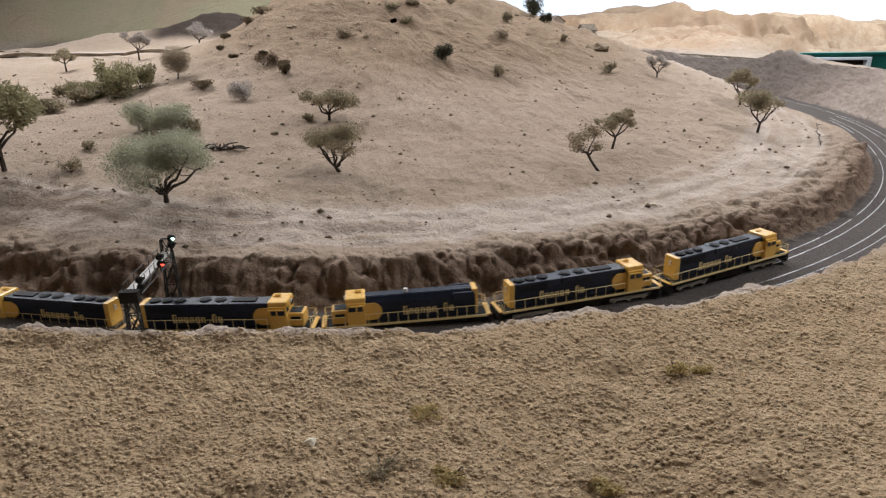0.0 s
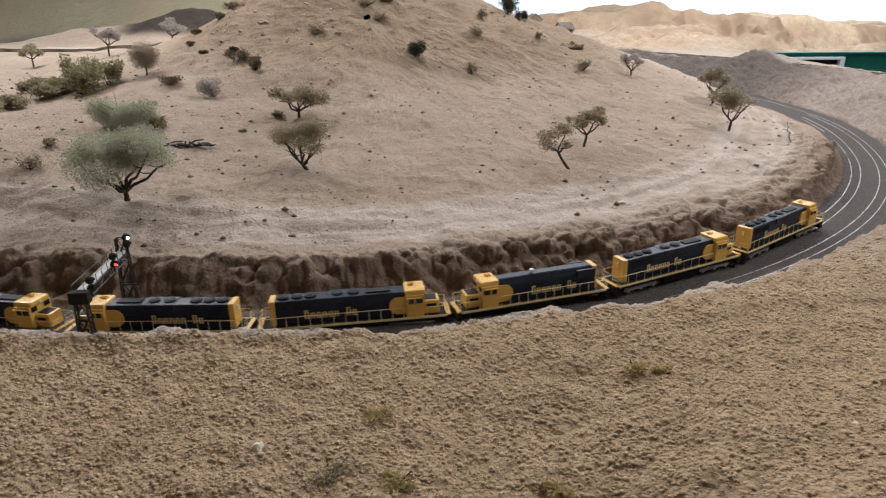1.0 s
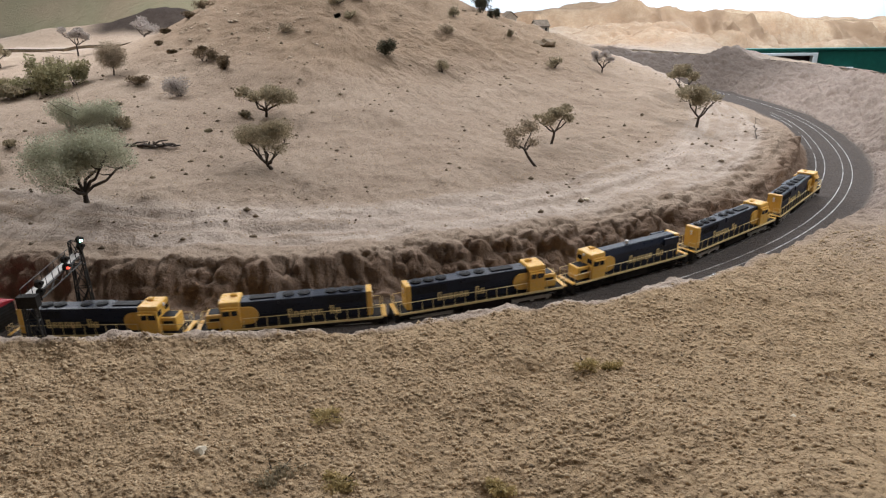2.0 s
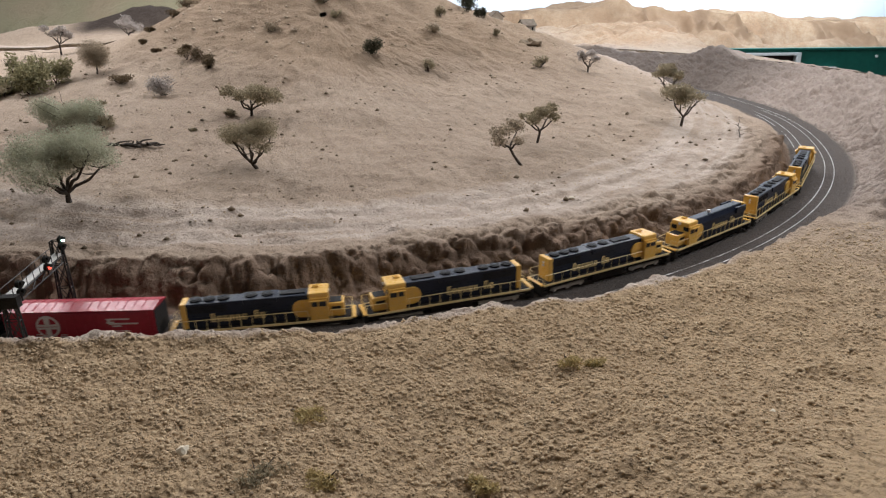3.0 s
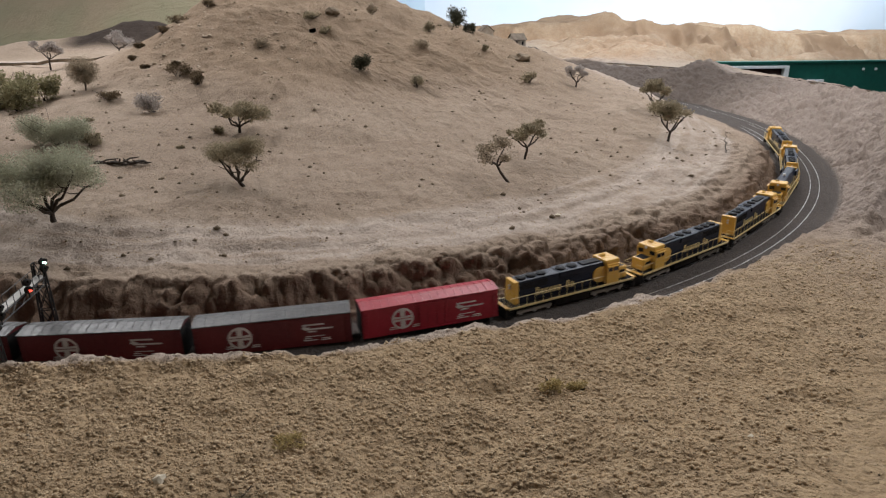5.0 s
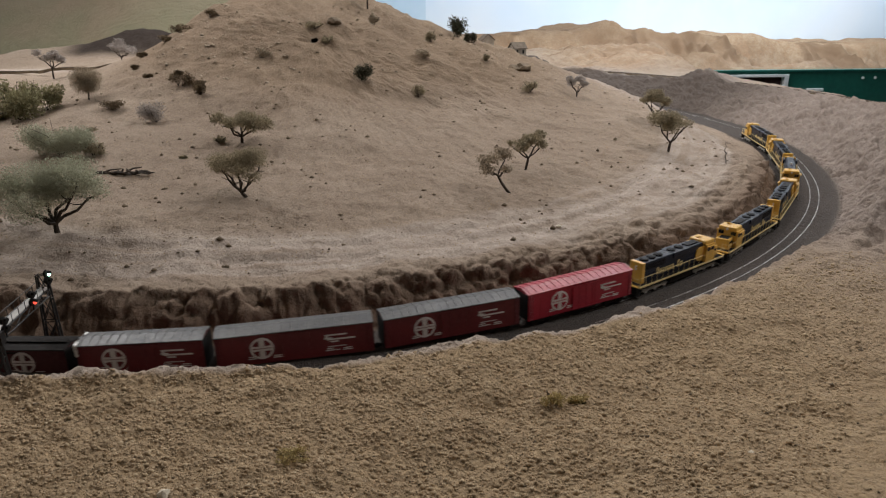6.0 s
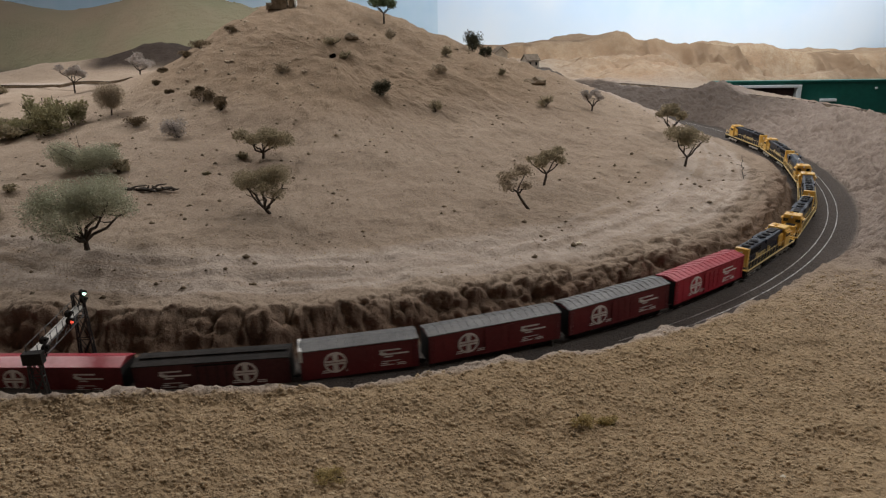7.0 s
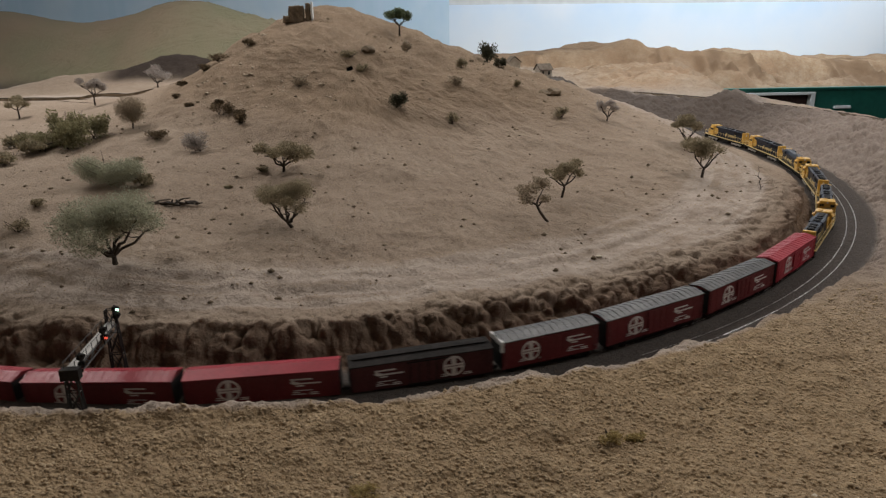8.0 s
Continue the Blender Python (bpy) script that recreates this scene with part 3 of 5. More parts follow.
def add_bogie(parent, x, axles, spread, mat):
    bm = bmesh.new()
    for s in (-1, 1):
        box(bm, x - spread / 2 - 0.006, s * 0.0115 - 0.001, 0.0055, x + spread / 2 + 0.006, s * 0.0115 + 0.001, 0.0098, 0.0006)
        for k in range(axles):
            ax = x + spread * (k / (axles - 1) - 0.5)
            box(bm, ax - 0.0022, s * 0.0125 - 0.0012, 0.0040, ax + 0.0022, s * 0.0125 + 0.0012, 0.0085, 0.0004)
    box(bm, x - 0.006, -0.010, 0.006, x + 0.006, 0.010, 0.0115)
    bogie = part("bogie", bm, mat, parent)
    for k in range(axles):
        ax = x + spread * (k / (axles - 1) - 0.5)
        bm = bmesh.new()
        for s in (-1, 1):
            rod(bm, (ax, s * 0.0070, 0.0056), (ax, s * 0.0095, 0.0056), 0.0055, n=14)
        rod(bm, (ax, -0.008, 0.0056), (ax, 0.008, 0.0056), 0.0012)
        part("wheelset", bm, M_BLACK, bogie)


def add_coupler(parent, x, sgn):
    bm = bmesh.new()
    box(bm, min(x, x + sgn * 0.0050), -0.0016, 0.0085, max(x, x + sgn * 0.0050), 0.0016, 0.0118, 0.0004)
    box(bm, min(x + sgn * 0.0034, x + sgn * 0.0060), -0.0028, 0.0078, max(x + sgn * 0.0034, x + sgn * 0.0060), 0.0022, 0.0124, 0.0005)
    part("coupler", bm, M_BLACK, parent)


def mark_bars(bm, x0, x1, y, z0, z1, side, count, rng):
    """Painted side marks: a row of upright bars with feet and caps."""
    pitch = (x1 - x0) / count
    for k in range(count):
        if k == count - 3:
            continue
        tall = z1 if k in (0, count - 2) else z0 + (z1 - z0) * 0.68
        a = x0 + k * pitch
        yy = y * side
        ya, yb = min(yy, yy + side * 0.0004), max(yy, yy + side * 0.0004)
        box(bm, a, ya, z0, a + pitch * 0.26, yb, tall)
        box(bm, a + pitch * 0.5, ya, z0, a + pitch * 0.72, yb, z0 + (tall - z0) * 0.8)
        box(bm, a + pitch * 0.1, ya, tall - 0.0013, a + pitch * 0.72, yb, tall)
        if k % 2 == 0:
            box(bm, a + pitch * 0.1, ya, z0, a + pitch * 0.8, yb, z0 + 0.0011)


def build_loco(ln, f, style, label):
    """A six-axle diesel; f is +1 with the cab leading, -1 with the cab trailing."""
    base = tagged(new("diesel_locomotive"), label, "locomotive", "diesel locomotives of the train")
    h = ln / 2 - 0.006

    def X(a):
        return f * a

    def bx(bm, x0, y0, z0, x1, y1, z1, bevel=0.0):
        box(bm, min(X(x0), X(x1)), y0, z0, max(X(x0), X(x1)), y1, z1, bevel)

    bm = bmesh.new()
    bx(bm, -h + 0.004, -0.0165, 0.0135, h - 0.004, 0.0165, 0.0190, 0.0006)
    bx(bm, -h + 0.03, -0.011, 0.010, h - 0.03, 0.011, 0.0140)
    part("frame", bm, M_BLACK, base)
    mirrored(lambda b, s: bx(b, -h + 0.002, s * 0.0172 - 0.0006, 0.0166, h - 0.002, s * 0.0172 + 0.0006, 0.0194, 0.0003), "side_sill", M_CREAM, base, "pale yellow side sill")
    for e in (-1, 1):
        bm = bmesh.new()
        bx(bm, e * h - 0.003, -0.0165, 0.0045, e * h + 0.003, 0.0165, 0.0195, 0.001)
        for s in (-1, 1):
            for k in range(3):
                bx(bm, e * (h - 0.005) - 0.0035, s * 0.0155 - 0.002, 0.005 + 0.0045 * k, e * (h - 0.005) + 0.0035, s * 0.0155 + 0.002, 0.006 + 0.0045 * k)
        part("pilot", bm, M_BLACK, base)
        bm = bmesh.new()
        bx(bm, e * h - 0.0025, -0.0166, 0.0178, e * h + 0.0032, 0.0166, 0.0197, 0.0005)
        part("end_platform", bm, M_YELLOW, base)
    cab0, cab1 = h - 0.051, h - 0.029
    hood_top = 0.0505 if style == "fans" else 0.0515
    bm = bmesh.new()
    if style == "fans":
        bx(bm, -h + 0.020, -0.0108, 0.019, cab0, 0.0108, hood_top, 0.0014)
        bx(bm, -h + 0.085, -0.0125, 0.0435, -h + 0.125, 0.0125, hood_top + 0.0006, 0.001)
    else:
        prof = [(-0.0118, 0.019), (0.0118, 0.019), (0.0118, 0.044), (0.0070, hood_top), (-0.0070, hood_top), (-0.0118, 0.044)]
        ring = [[bm.verts.new((X(x), y, z)) for y, z in prof] for x in (-h + 0.016, cab0)]
        for k in range(6):
            bm.faces.new((ring[0][k], ring[0][(k + 1) % 6], ring[1][(k + 1) % 6], ring[1][k]))
        bm.faces.new(ring[0])
        bm.faces.new(ring[1])
        bmesh.ops.recalc_face_normals(bm, faces=bm.faces)
        bmesh.ops.bevel(bm, geom=list(bm.edges), offset=0.0008, segments=2, affect="EDGES")
    hood = part("hood", bm, M_BLUE, base, "dark blue long hood")
    if style == "fans":
        for x in (-h + 0.030, -h + 0.046, -h + 0.062, -h + 0.094, -h + 0.113):
            bm = bmesh.new()
            rod(bm, (X(x), 0, hood_top - 0.0005), (X(x), 0, hood_top + 0.0022), 0.0070, n=18)
            rod(bm, (X(x), 0, hood_top + 0.0018), (X(x), 0, hood_top + 0.0028), 0.0058, 0.0050, n=18)
            fan = part("roof_fan", bm, M_GRILLE, hood, "black round cooling fan")
            bm = bmesh.new()
            rod(bm, (X(x), 0, hood_top + 0.0024), (X(x), 0, hood_top + 0.0033), 0.0016, n=8)
            part("fan_hub", bm, M_BLUE, fan)
        bm = bmesh.new()
        bx(bm, -h + 0.128, -0.0055, hood_top - 0.0005, -h + 0.158, 0.0055, hood_top + 0.0016, 0.0005)
        part("exhaust_hatch", bm, M_GRILLE, hood)
        mirrored(lambda b, s: [bx(b, -h + 0.024 + 0.0024 * k, s * 0.0108 - 0.0003, 0.0385, -h + 0.0254 + 0.0024 * k, s * 0.0108 + 0.0003, 0.0475) for k in range(18)], "radiator_grille", M_GRILLE, hood)
    else:
        bm = bmesh.new()
        rod(bm, (X(0.0), 0, hood_top - 0.001), (X(0.0), 0, hood_top + 0.004), 0.0030, 0.0026, n=10)
        part("exhaust_stack", bm, M_WHITE, hood, "pale exhaust stack")
        mirrored(lambda b, s: bx(b, -h + 0.018, s * 0.0135 - 0.0018, 0.040, -h + 0.045, s * 0.0135 + 0.0018, 0.050, 0.001), "radiator_wing", M_BLUE, hood)
    for k in range(int((cab0 + h - 0.045) / 0.0105)):
        xa = -h + 0.030 + 0.0105 * k
        mirrored(lambda b, s: bx(b, xa, s * 0.0110 - 0.0002, 0.0205, xa + 0.0092, s * 0.0110 + 0.0002, 0.0335), "hood_door", M_BLUE, hood)
    bm = bmesh.new()
    bx(bm, -h + 0.0135, -0.0112, 0.019, -h + 0.0205, 0.0112, hood_top + 0.0005, 0.0013)
    end = part("hood_end", bm, M_YELLOW, base, "yellow hood end")
    bm = bmesh.new()
    for dz in (0.040, 0.044):
        rod(bm, (X(-h + 0.0135), 0, dz), (X(-h + 0.0122), 0, dz), 0.0017, n=10)
    part("headlight", bm, M_WHITE, end)
    # yellow sweep of the cab on the hood flank
    def sweep_panel(b, s):
        pts = [(cab0 + 0.0005, 0.0225)] + [(cab0 - 0.010 - 0.0105 * math.cos(a), 0.0335 + 0.0110 * math.sin(a)) for a in np.linspace(-math.pi / 2, math.pi / 2, 12)] + [(cab0 + 0.0005, 0.0445)]
        lo = [b.verts.new((X(x), s * 0.0100, z)) for x, z in pts]
        hi = [b.verts.new((X(x), s * 0.01285, z)) for x, z in pts]
        b.faces.new(lo)
        b.faces.new(hi)
        for k in range(len(pts)):
            j = (k + 1) % len(pts)
            b.faces.new((lo[k], lo[j], hi[j], hi[k]))
        bmesh.ops.recalc_face_normals(b, faces=b.faces)
    mirrored(sweep_panel, "hood_sweep", M_YELLOW, base, "rounded yellow sweep on the hood flank")
    rng = random.Random(3)
    mid = (-h + cab0) / 2
    wx0, wx1 = (mid - 0.034, mid + 0.030)
    mirrored(lambda b, s: mark_bars(b, min(X(wx0), X(wx1)), max(X(wx0), X(wx1)), 0.0113 if style == "fans" else 0.0121, 0.0260, 0.0370, s, 9, rng), "side_marking", M_CREAM, base, "yellow painted marks")
    # cab, nose
    bm = bmesh.new()
    bx(bm, cab0, -0.0172, 0.0175, cab1, 0.0172, 0.0475, 0.0008)
    bx(bm, cab0 - 0.001, -0.0150, 0.046, cab1 + 0.0015, 0.0150, 0.0535, 0.0022)
    cab = part("cab", bm, M_YELLOW, base, "yellow cab")
    def cab_windows(b, s):
        bx(b, cab0 + 0.003, s * 0.0172 - 0.0003, 0.0370, cab0 + 0.0095, s * 0.0172 + 0.0004, 0.0430)
        bx(b, cab0 + 0.0115, s * 0.0172 - 0.0003, 0.0370, cab1 - 0.002, s * 0.0172 + 0.0004, 0.0430)
    mirrored(cab_windows, "cab_window", M_GLASS, cab, "dark side windows")
    bm = bmesh.new()
    bx(bm, cab1 - 0.0003, 0.006, 0.040, cab1 + 0.0006, 0.0145, 0.0460)
    bx(bm, cab1 - 0.0003, -0.0145, 0.040, cab1 + 0.0006, -0.006, 0.0460)
    part("windscreen", bm, M_GLASS, cab)
    mirrored(lambda b, s: bx(b, cab0 + 0.001, s * 0.0185 - 0.0016, 0.0442, cab1 - 0.004, s * 0.0185 + 0.0016, 0.0450), "sunshade", M_YELLOW, cab)
    bm = bmesh.new()
    bx(bm, cab1 + 0.0, -0.0108, 0.019, h - 0.010, 0.0108, 0.0370, 0.0018)
    nose = part("nose", bm, M_YELLOW, base)
    bm = bmesh.new()
    bx(bm, cab1 + 0.001, -0.0080, 0.0366, h - 0.013, 0.0080, 0.0376, 0.0004)
    part("antiglare_top", bm, M_GRILLE, nose)
    mirrored(lambda b, s: bx(b, cab1 + 0.003, s * 0.0108 - 0.0003, 0.029, h - 0.014, s * 0.0108 + 0.0004, 0.0325), "nose_vent", M_GRILLE, nose)
    bm = bmesh.new()
    rod(bm, (X(cab1 + 0.001), 0, 0.0497), (X(cab1 + 0.0028), 0, 0.0497), 0.0021, n=10)
    part("headlight", bm, M_WHITE, cab)
    bm = bmesh.new()
    for dy in (-0.002, 0, 0.002):
        rod(bm, (X(cab0 + 0.004), 0.004 + dy, 0.0548), (X(cab0 + 0.011), 0.004 + dy, 0.0552), 0.0005, 0.0011)
    rod(bm, (X(cab0 + 0.004), 0.001, 0.0545), (X(cab0 + 0.004), 0.007, 0.0545), 0.0007)
    rod(bm, (X(cab0 + 0.004), 0.004, 0.053), (X(cab0 + 0.004), 0.004, 0.0548), 0.0006)
    part("horn", bm, M_YELLOW, cab)
    # handrails
    def rails(b, s):
        y = s * 0.0166
        rod(b, (X(-h + 0.004), y, 0.0320), (X(cab0 - 0.003), y, 0.0320), 0.00048, n=4)
        n = 13
        for k in range(n):
            x = -h + 0.004 + (cab0 - 0.007 + h) * k / (n - 1)
            rod(b, (X(x), y, 0.019), (X(x), y, 0.0322), 0.00042, n=4)
        rod(b, (X(cab1 + 0.003), y, 0.0310), (X(h - 0.001), y, 0.0310), 0.00048, n=4)
        for x in (cab1 + 0.003, h - 0.001):
            rod(b, (X(x), y, 0.019), (X(x), y, 0.0311), 0.00048, n=4)
    mirrored(rails, "handrail", M_CREAM, base, "thin pale yellow handrail with posts")
    for e in (-1, 1):
        bm = bmesh.new()
        for y in (-0.0166, -0.005, 0.005, 0.0166):
            rod(bm, (X(e * (h - 0.001)), y, 0.019), (X(e * (h - 0.001)), y, 0.0312), 0.0003, n=4)
        for a, b2 in ((-0.0166, -0.005), (0.005, 0.0166)):
            rod(bm, (X(e * (h - 0.001)), a, 0.0310), (X(e * (h - 0.001)), b2, 0.0310), 0.0003, n=4)
            rod(bm, (X(e * (h - 0.001)), a, 0.0255), (X(e * (h - 0.001)), b2, 0.0255), 0.00028, n=4)
        part("end_rail", bm, M_CREAM, base)
        add_coupler(base, e * h + e * 0.002, e)
    bm = bmesh.new()
    bx(bm, -0.028, -0.0140, 0.0045, 0.028, 0.0140, 0.0140, 0.002)
    part("fuel_tank", bm, M_BLACK, base)
    for e in (-1, 1):
        add_bogie(base, e * (h - 0.045), 3, 0.044, M_WALK if style == "fans" else M_BLACK)
    return base


def build_boxcar(ln, label, side_mat, roof_mat, eave, ridge, emblem=-1, ribs=True, end_mat=None, dark_top=False):
    """A boxcar with sliding door, ribbed roof, ladders; emblem is the end (+1 leading) that carries the round white mark."""
    base = tagged(new("boxcar"), label, "boxcar", "boxcars of the train")
    h = ln / 2 - 0.0056
    w = 0.0175
    bm = bmesh.new()
    prof = [(-w, 0.0125), (w, 0.0125), (w, eave), (0, ridge - 0.001), (-w, eave)]
    ring = [[bm.verts.new((x, y, z)) for y, z in prof] for x in (-h, h)]
    for k in range(5):
        bm.faces.new((ring[0][k], ring[0][(k + 1) % 5], ring[1][(k + 1) % 5], ring[1][k]))
    bm.faces.new(ring[0])
    bm.faces.new(ring[1])
    bmesh.ops.recalc_face_normals(bm, faces=bm.faces)
    body = part("body", bm, side_mat, base)
    bm = bmesh.new()
    ring = [[bm.verts.new((x, y, z)) for y, z in ((-w - 0.0009, eave - 0.0006), (-w - 0.0009, eave + 0.0006), (0, ridge), (w + 0.0009, eave + 0.0006), (w + 0.0009, eave - 0.0006), (0, ridge - 0.0012))] for x in (-h - 0.0006, h + 0.0006)]
    for k in range(6):
        bm.faces.new((ring[0][k], ring[0][(k + 1) % 6], ring[1][(k + 1) % 6], ring[1][k]))
    bm.faces.new(ring[0])
    bm.faces.new(ring[1])
    bmesh.ops.recalc_face_normals(bm, faces=bm.faces)
    roof = part("roof", bm, roof_mat, base)
    if ribs:
        n = int(ln / 0.0105)
        for k in range(n):
            x = -h + 0.004 + (2 * h - 0.008) * k / (n - 1)
            bm = bmesh.new()
            for s in (-1, 1):
                rod(bm, (x, s * w, eave + 0.0008), (x, 0, ridge + 0.0002), 0.0006, n=5)
            part("roof_rib", bm, roof_mat, roof)
    elif dark_top:
        bm = bmesh.new()
        box(bm, -h + 0.004, -0.004, ridge + 0.0004, h - 0.004, 0.004, ridge + 0.0014)
        for k in range(8):
            x = -h + 0.008 + (2 * h - 0.016) * k / 7
            box(bm, x - 0.0008, -0.0035, ridge - 0.001, x + 0.0008, 0.0035, ridge + 0.0005)
        part("running_board", bm, roof_mat, roof)
    for e in (-1, 1):
        x = e * h
        # Ends are coloured near black for the shade between coupled cars.
        for k in range(9):
            z = 0.0155 + (eave - 0.019) * k / 8
            bm = bmesh.new()
            box(bm, min(x, x + e * 0.0009), -w + 0.001, z, max(x, x + e * 0.0009), w - 0.001, z + 0.0018, 0.0003)
            part("end_rib", bm, M_SILVER if end_mat and e < 0 and k == 8 else M_BLACK, body)
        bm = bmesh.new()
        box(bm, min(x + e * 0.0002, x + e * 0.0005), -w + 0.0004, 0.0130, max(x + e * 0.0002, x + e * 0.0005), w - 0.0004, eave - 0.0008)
        part("end_wall", bm, M_GRILLE, body, "end wall coloured dark to stand for shade")
        add_coupler(base, x, e)
        for s in (-1, 1):
            bm = bmesh.new()
            xa, xb = x - e * 0.0015, x - e * 0.0065
            for k in range(7):
                z = 0.015 + (eave - 0.018) * k / 6
                rod(bm, (xa, s * (w + 0.0010), z), (xb, s * (w + 0.0010), z), 0.00035, n=4)
            for xx in (xa, xb):
                rod(bm, (xx, s * (w + 0.0008), 0.013), (xx, s * (w + 0.0008), eave - 0.001), 0.00035, n=4)
            part("ladder", bm, side_mat, body)
        add_bogie(base, e * (h - 0.026), 2, 0.020, M_BLACK)
    for s in (-1, 1):
        bm = bmesh.new()
        box(bm, -0.016, s * (w + 0.0006) - 0.0006, 0.0135, 0.016, s * (w + 0.0006) + 0.0006, eave - 0.003, 0.0003)
        door = part("sliding_door", bm, side_mat, body)
        for z in (0.0140, eave - 0.0030):
            bm = bmesh.new()
            box(bm, -0.020, s * (w + 0.0014) - 0.0004, z - 0.0007, 0.034, s * (w + 0.0014) + 0.0004, z + 0.0007)
            part("door_track", bm, M_BLACK if dark_top else side_mat, door)
        for x in (-0.0165, 0.0165, -0.006, 0.006):
            bm = bmesh.new()
            box(bm, x - 0.0004, s * (w + 0.0012) - 0.0004, 0.0145, x + 0.0004, s * (w + 0.0012) + 0.0004, eave - 0.0037)
            part("door_post", bm, M_BLACK if dark_top else side_mat, door)
        for k in range(12):
            x = -h + 0.004 + (2 * h - 0.008) * k / 11
            if abs(x) > 0.019:
                bm = bmesh.new()
                box(bm, x - 0.0003, s * w - 0.0003, 0.0135, x + 0.0003, s * w + 0.0003, eave - 0.001)
                part("side_seam", bm, side_mat, body)
    if end_mat:
        bm = bmesh.new()
        box(bm, -h - 0.0016, -w - 0.0012, eave - 0.013, -h + 0.0022, -w + 0.0035, eave + 0.0016, 0.0004)
        box(bm, -h - 0.0018, -w, eave - 0.004, -h + 0.0016, w, eave + 0.0022, 0.0004)
        part("end_post", bm, end_mat, body, "bright silver corner post")
    # round white mark and painted bars, on the flank towards the aisle
    y = -w - 0.0003
    cx, cz, rad = emblem * 0.43 * h, (eave + 0.0125) / 2 + 0.0005, 0.0138
    bm = bmesh.new()
    rod(bm, (cx, y + 0.0004, cz), (cx, y - 0.0004, cz), rad, n=32)
    mark = part("round_mark", bm, M_WHITE, body, "white round mark with a cross")
    for sx in (-1, 1):
        for sz in (-1, 1):
            bm = bmesh.new()
            pts = [(sx * 0.0030, sz * 0.0030)] + [(sx * 0.0112 * math.cos(a), sz * 0.0112 * math.sin(a)) for a in np.linspace(0.32, math.pi / 2 - 0.32, 6)]
            vs = [bm.verts.new((cx + a, y - 0.0008, cz + b)) for a, b in pts]
            vb = [bm.verts.new((cx + a, y + 0.0002, cz + b)) for a, b in pts]
            bm.faces.new(vs)
            for k in range(len(pts)):
                bm.faces.new((vs[k], vs[(k + 1) % len(pts)], vb[(k + 1) % len(pts)], vb[k]))
            bmesh.ops.recalc_face_normals(bm, faces=bm.faces)
            part("mark_quarter", bm, side_mat, mark)
    bm = bmesh.new()
    box(bm, cx - 0.0118, y - 0.0008, cz - 0.0003, cx + 0.0118, y + 0.0002, cz + 0.0003)
    part("mark_line", bm, side_mat, mark)
    bm = bmesh.new()
    lx = -emblem * 0.52 * h
    for dx, dz, bw, bh in ((-0.001, 0.0075, 0.026, 0.0018), (-0.010, 0.0035, 0.009, 0.0018), (0.005, 0.0018, 0.034, 0.0018), (-0.003, -0.0012, 0.010, 0.0016), (0.0, -0.0075, 0.022, 0.0008), (-0.0115, 0.0055, 0.0035, 0.005)):
        box(bm, lx + dx - bw / 2, y - 0.0003, cz + dz - bh / 2, lx + dx + bw / 2, y + 0.0002, cz + dz + bh / 2)
    part("side_marking", bm, M_WHITE, body, "white painted marks")
    bm = bmesh.new()
    for dx, dz, bw in ((-0.012, -0.010, 0.008), (-0.012, -0.0125, 0.010), (0.018, -0.011, 0.010), (0.018, -0.0132, 0.012), (0.0, -0.0125, 0.006)):
        box(bm, cx + dx - bw / 2, y - 0.0003, cz + dz - 0.0005, cx + dx + bw / 2, y + 0.0002, cz + dz + 0.0005)
        box(bm, lx + dx * 0.7 - bw / 2, y - 0.0003, cz + dz - 0.0005, lx + dx * 0.7 + bw / 2, y + 0.0002, cz + dz + 0.0005)
    tagged(part("small_marking", bm, M_WHITE, body), kind="stuff")
    bm = bmesh.new()
    box(bm, -h + 0.004, -0.006, 0.0095, h - 0.004, 0.006, 0.0130)
    box(bm, -0.03, -0.012, 0.0075, 0.03, 0.012, 0.0128)
    part("underframe", bm, M_BLACK, base)
    return base


LOCO = "dark blue and yellow diesel locomotive "
VEHICLES = [
    build_loco(LENGTHS[0], 1, "fans", LOCO + "leading the train"),
    build_loco(LENGTHS[1], 1, "fans", LOCO + "coupled behind the leader"),
    build_loco(LENGTHS[2], -1, "smooth", LOCO + "with smooth roof, cab trailing"),
    build_loco(LENGTHS[3], 1, "fans", LOCO + "with roof fans"),
    build_loco(LENGTHS[4], -1, "fans", LOCO + "with its cab trailing"),
    build_loco(LENGTHS[5], 1, "fans", LOCO + "coupled to a red boxcar"),
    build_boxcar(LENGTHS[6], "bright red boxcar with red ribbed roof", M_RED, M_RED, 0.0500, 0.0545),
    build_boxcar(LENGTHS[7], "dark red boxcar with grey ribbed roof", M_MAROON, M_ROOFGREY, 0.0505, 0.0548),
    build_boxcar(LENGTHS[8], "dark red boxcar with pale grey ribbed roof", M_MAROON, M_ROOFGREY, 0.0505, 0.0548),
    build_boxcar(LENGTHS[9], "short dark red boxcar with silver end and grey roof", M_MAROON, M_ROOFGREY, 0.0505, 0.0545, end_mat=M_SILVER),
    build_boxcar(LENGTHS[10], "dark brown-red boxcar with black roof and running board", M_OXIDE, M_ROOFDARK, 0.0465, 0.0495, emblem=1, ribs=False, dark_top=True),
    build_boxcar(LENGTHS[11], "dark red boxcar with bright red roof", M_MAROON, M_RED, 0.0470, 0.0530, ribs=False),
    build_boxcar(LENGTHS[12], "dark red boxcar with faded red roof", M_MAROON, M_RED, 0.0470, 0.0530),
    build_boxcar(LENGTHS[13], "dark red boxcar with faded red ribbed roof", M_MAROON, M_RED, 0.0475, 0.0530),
]
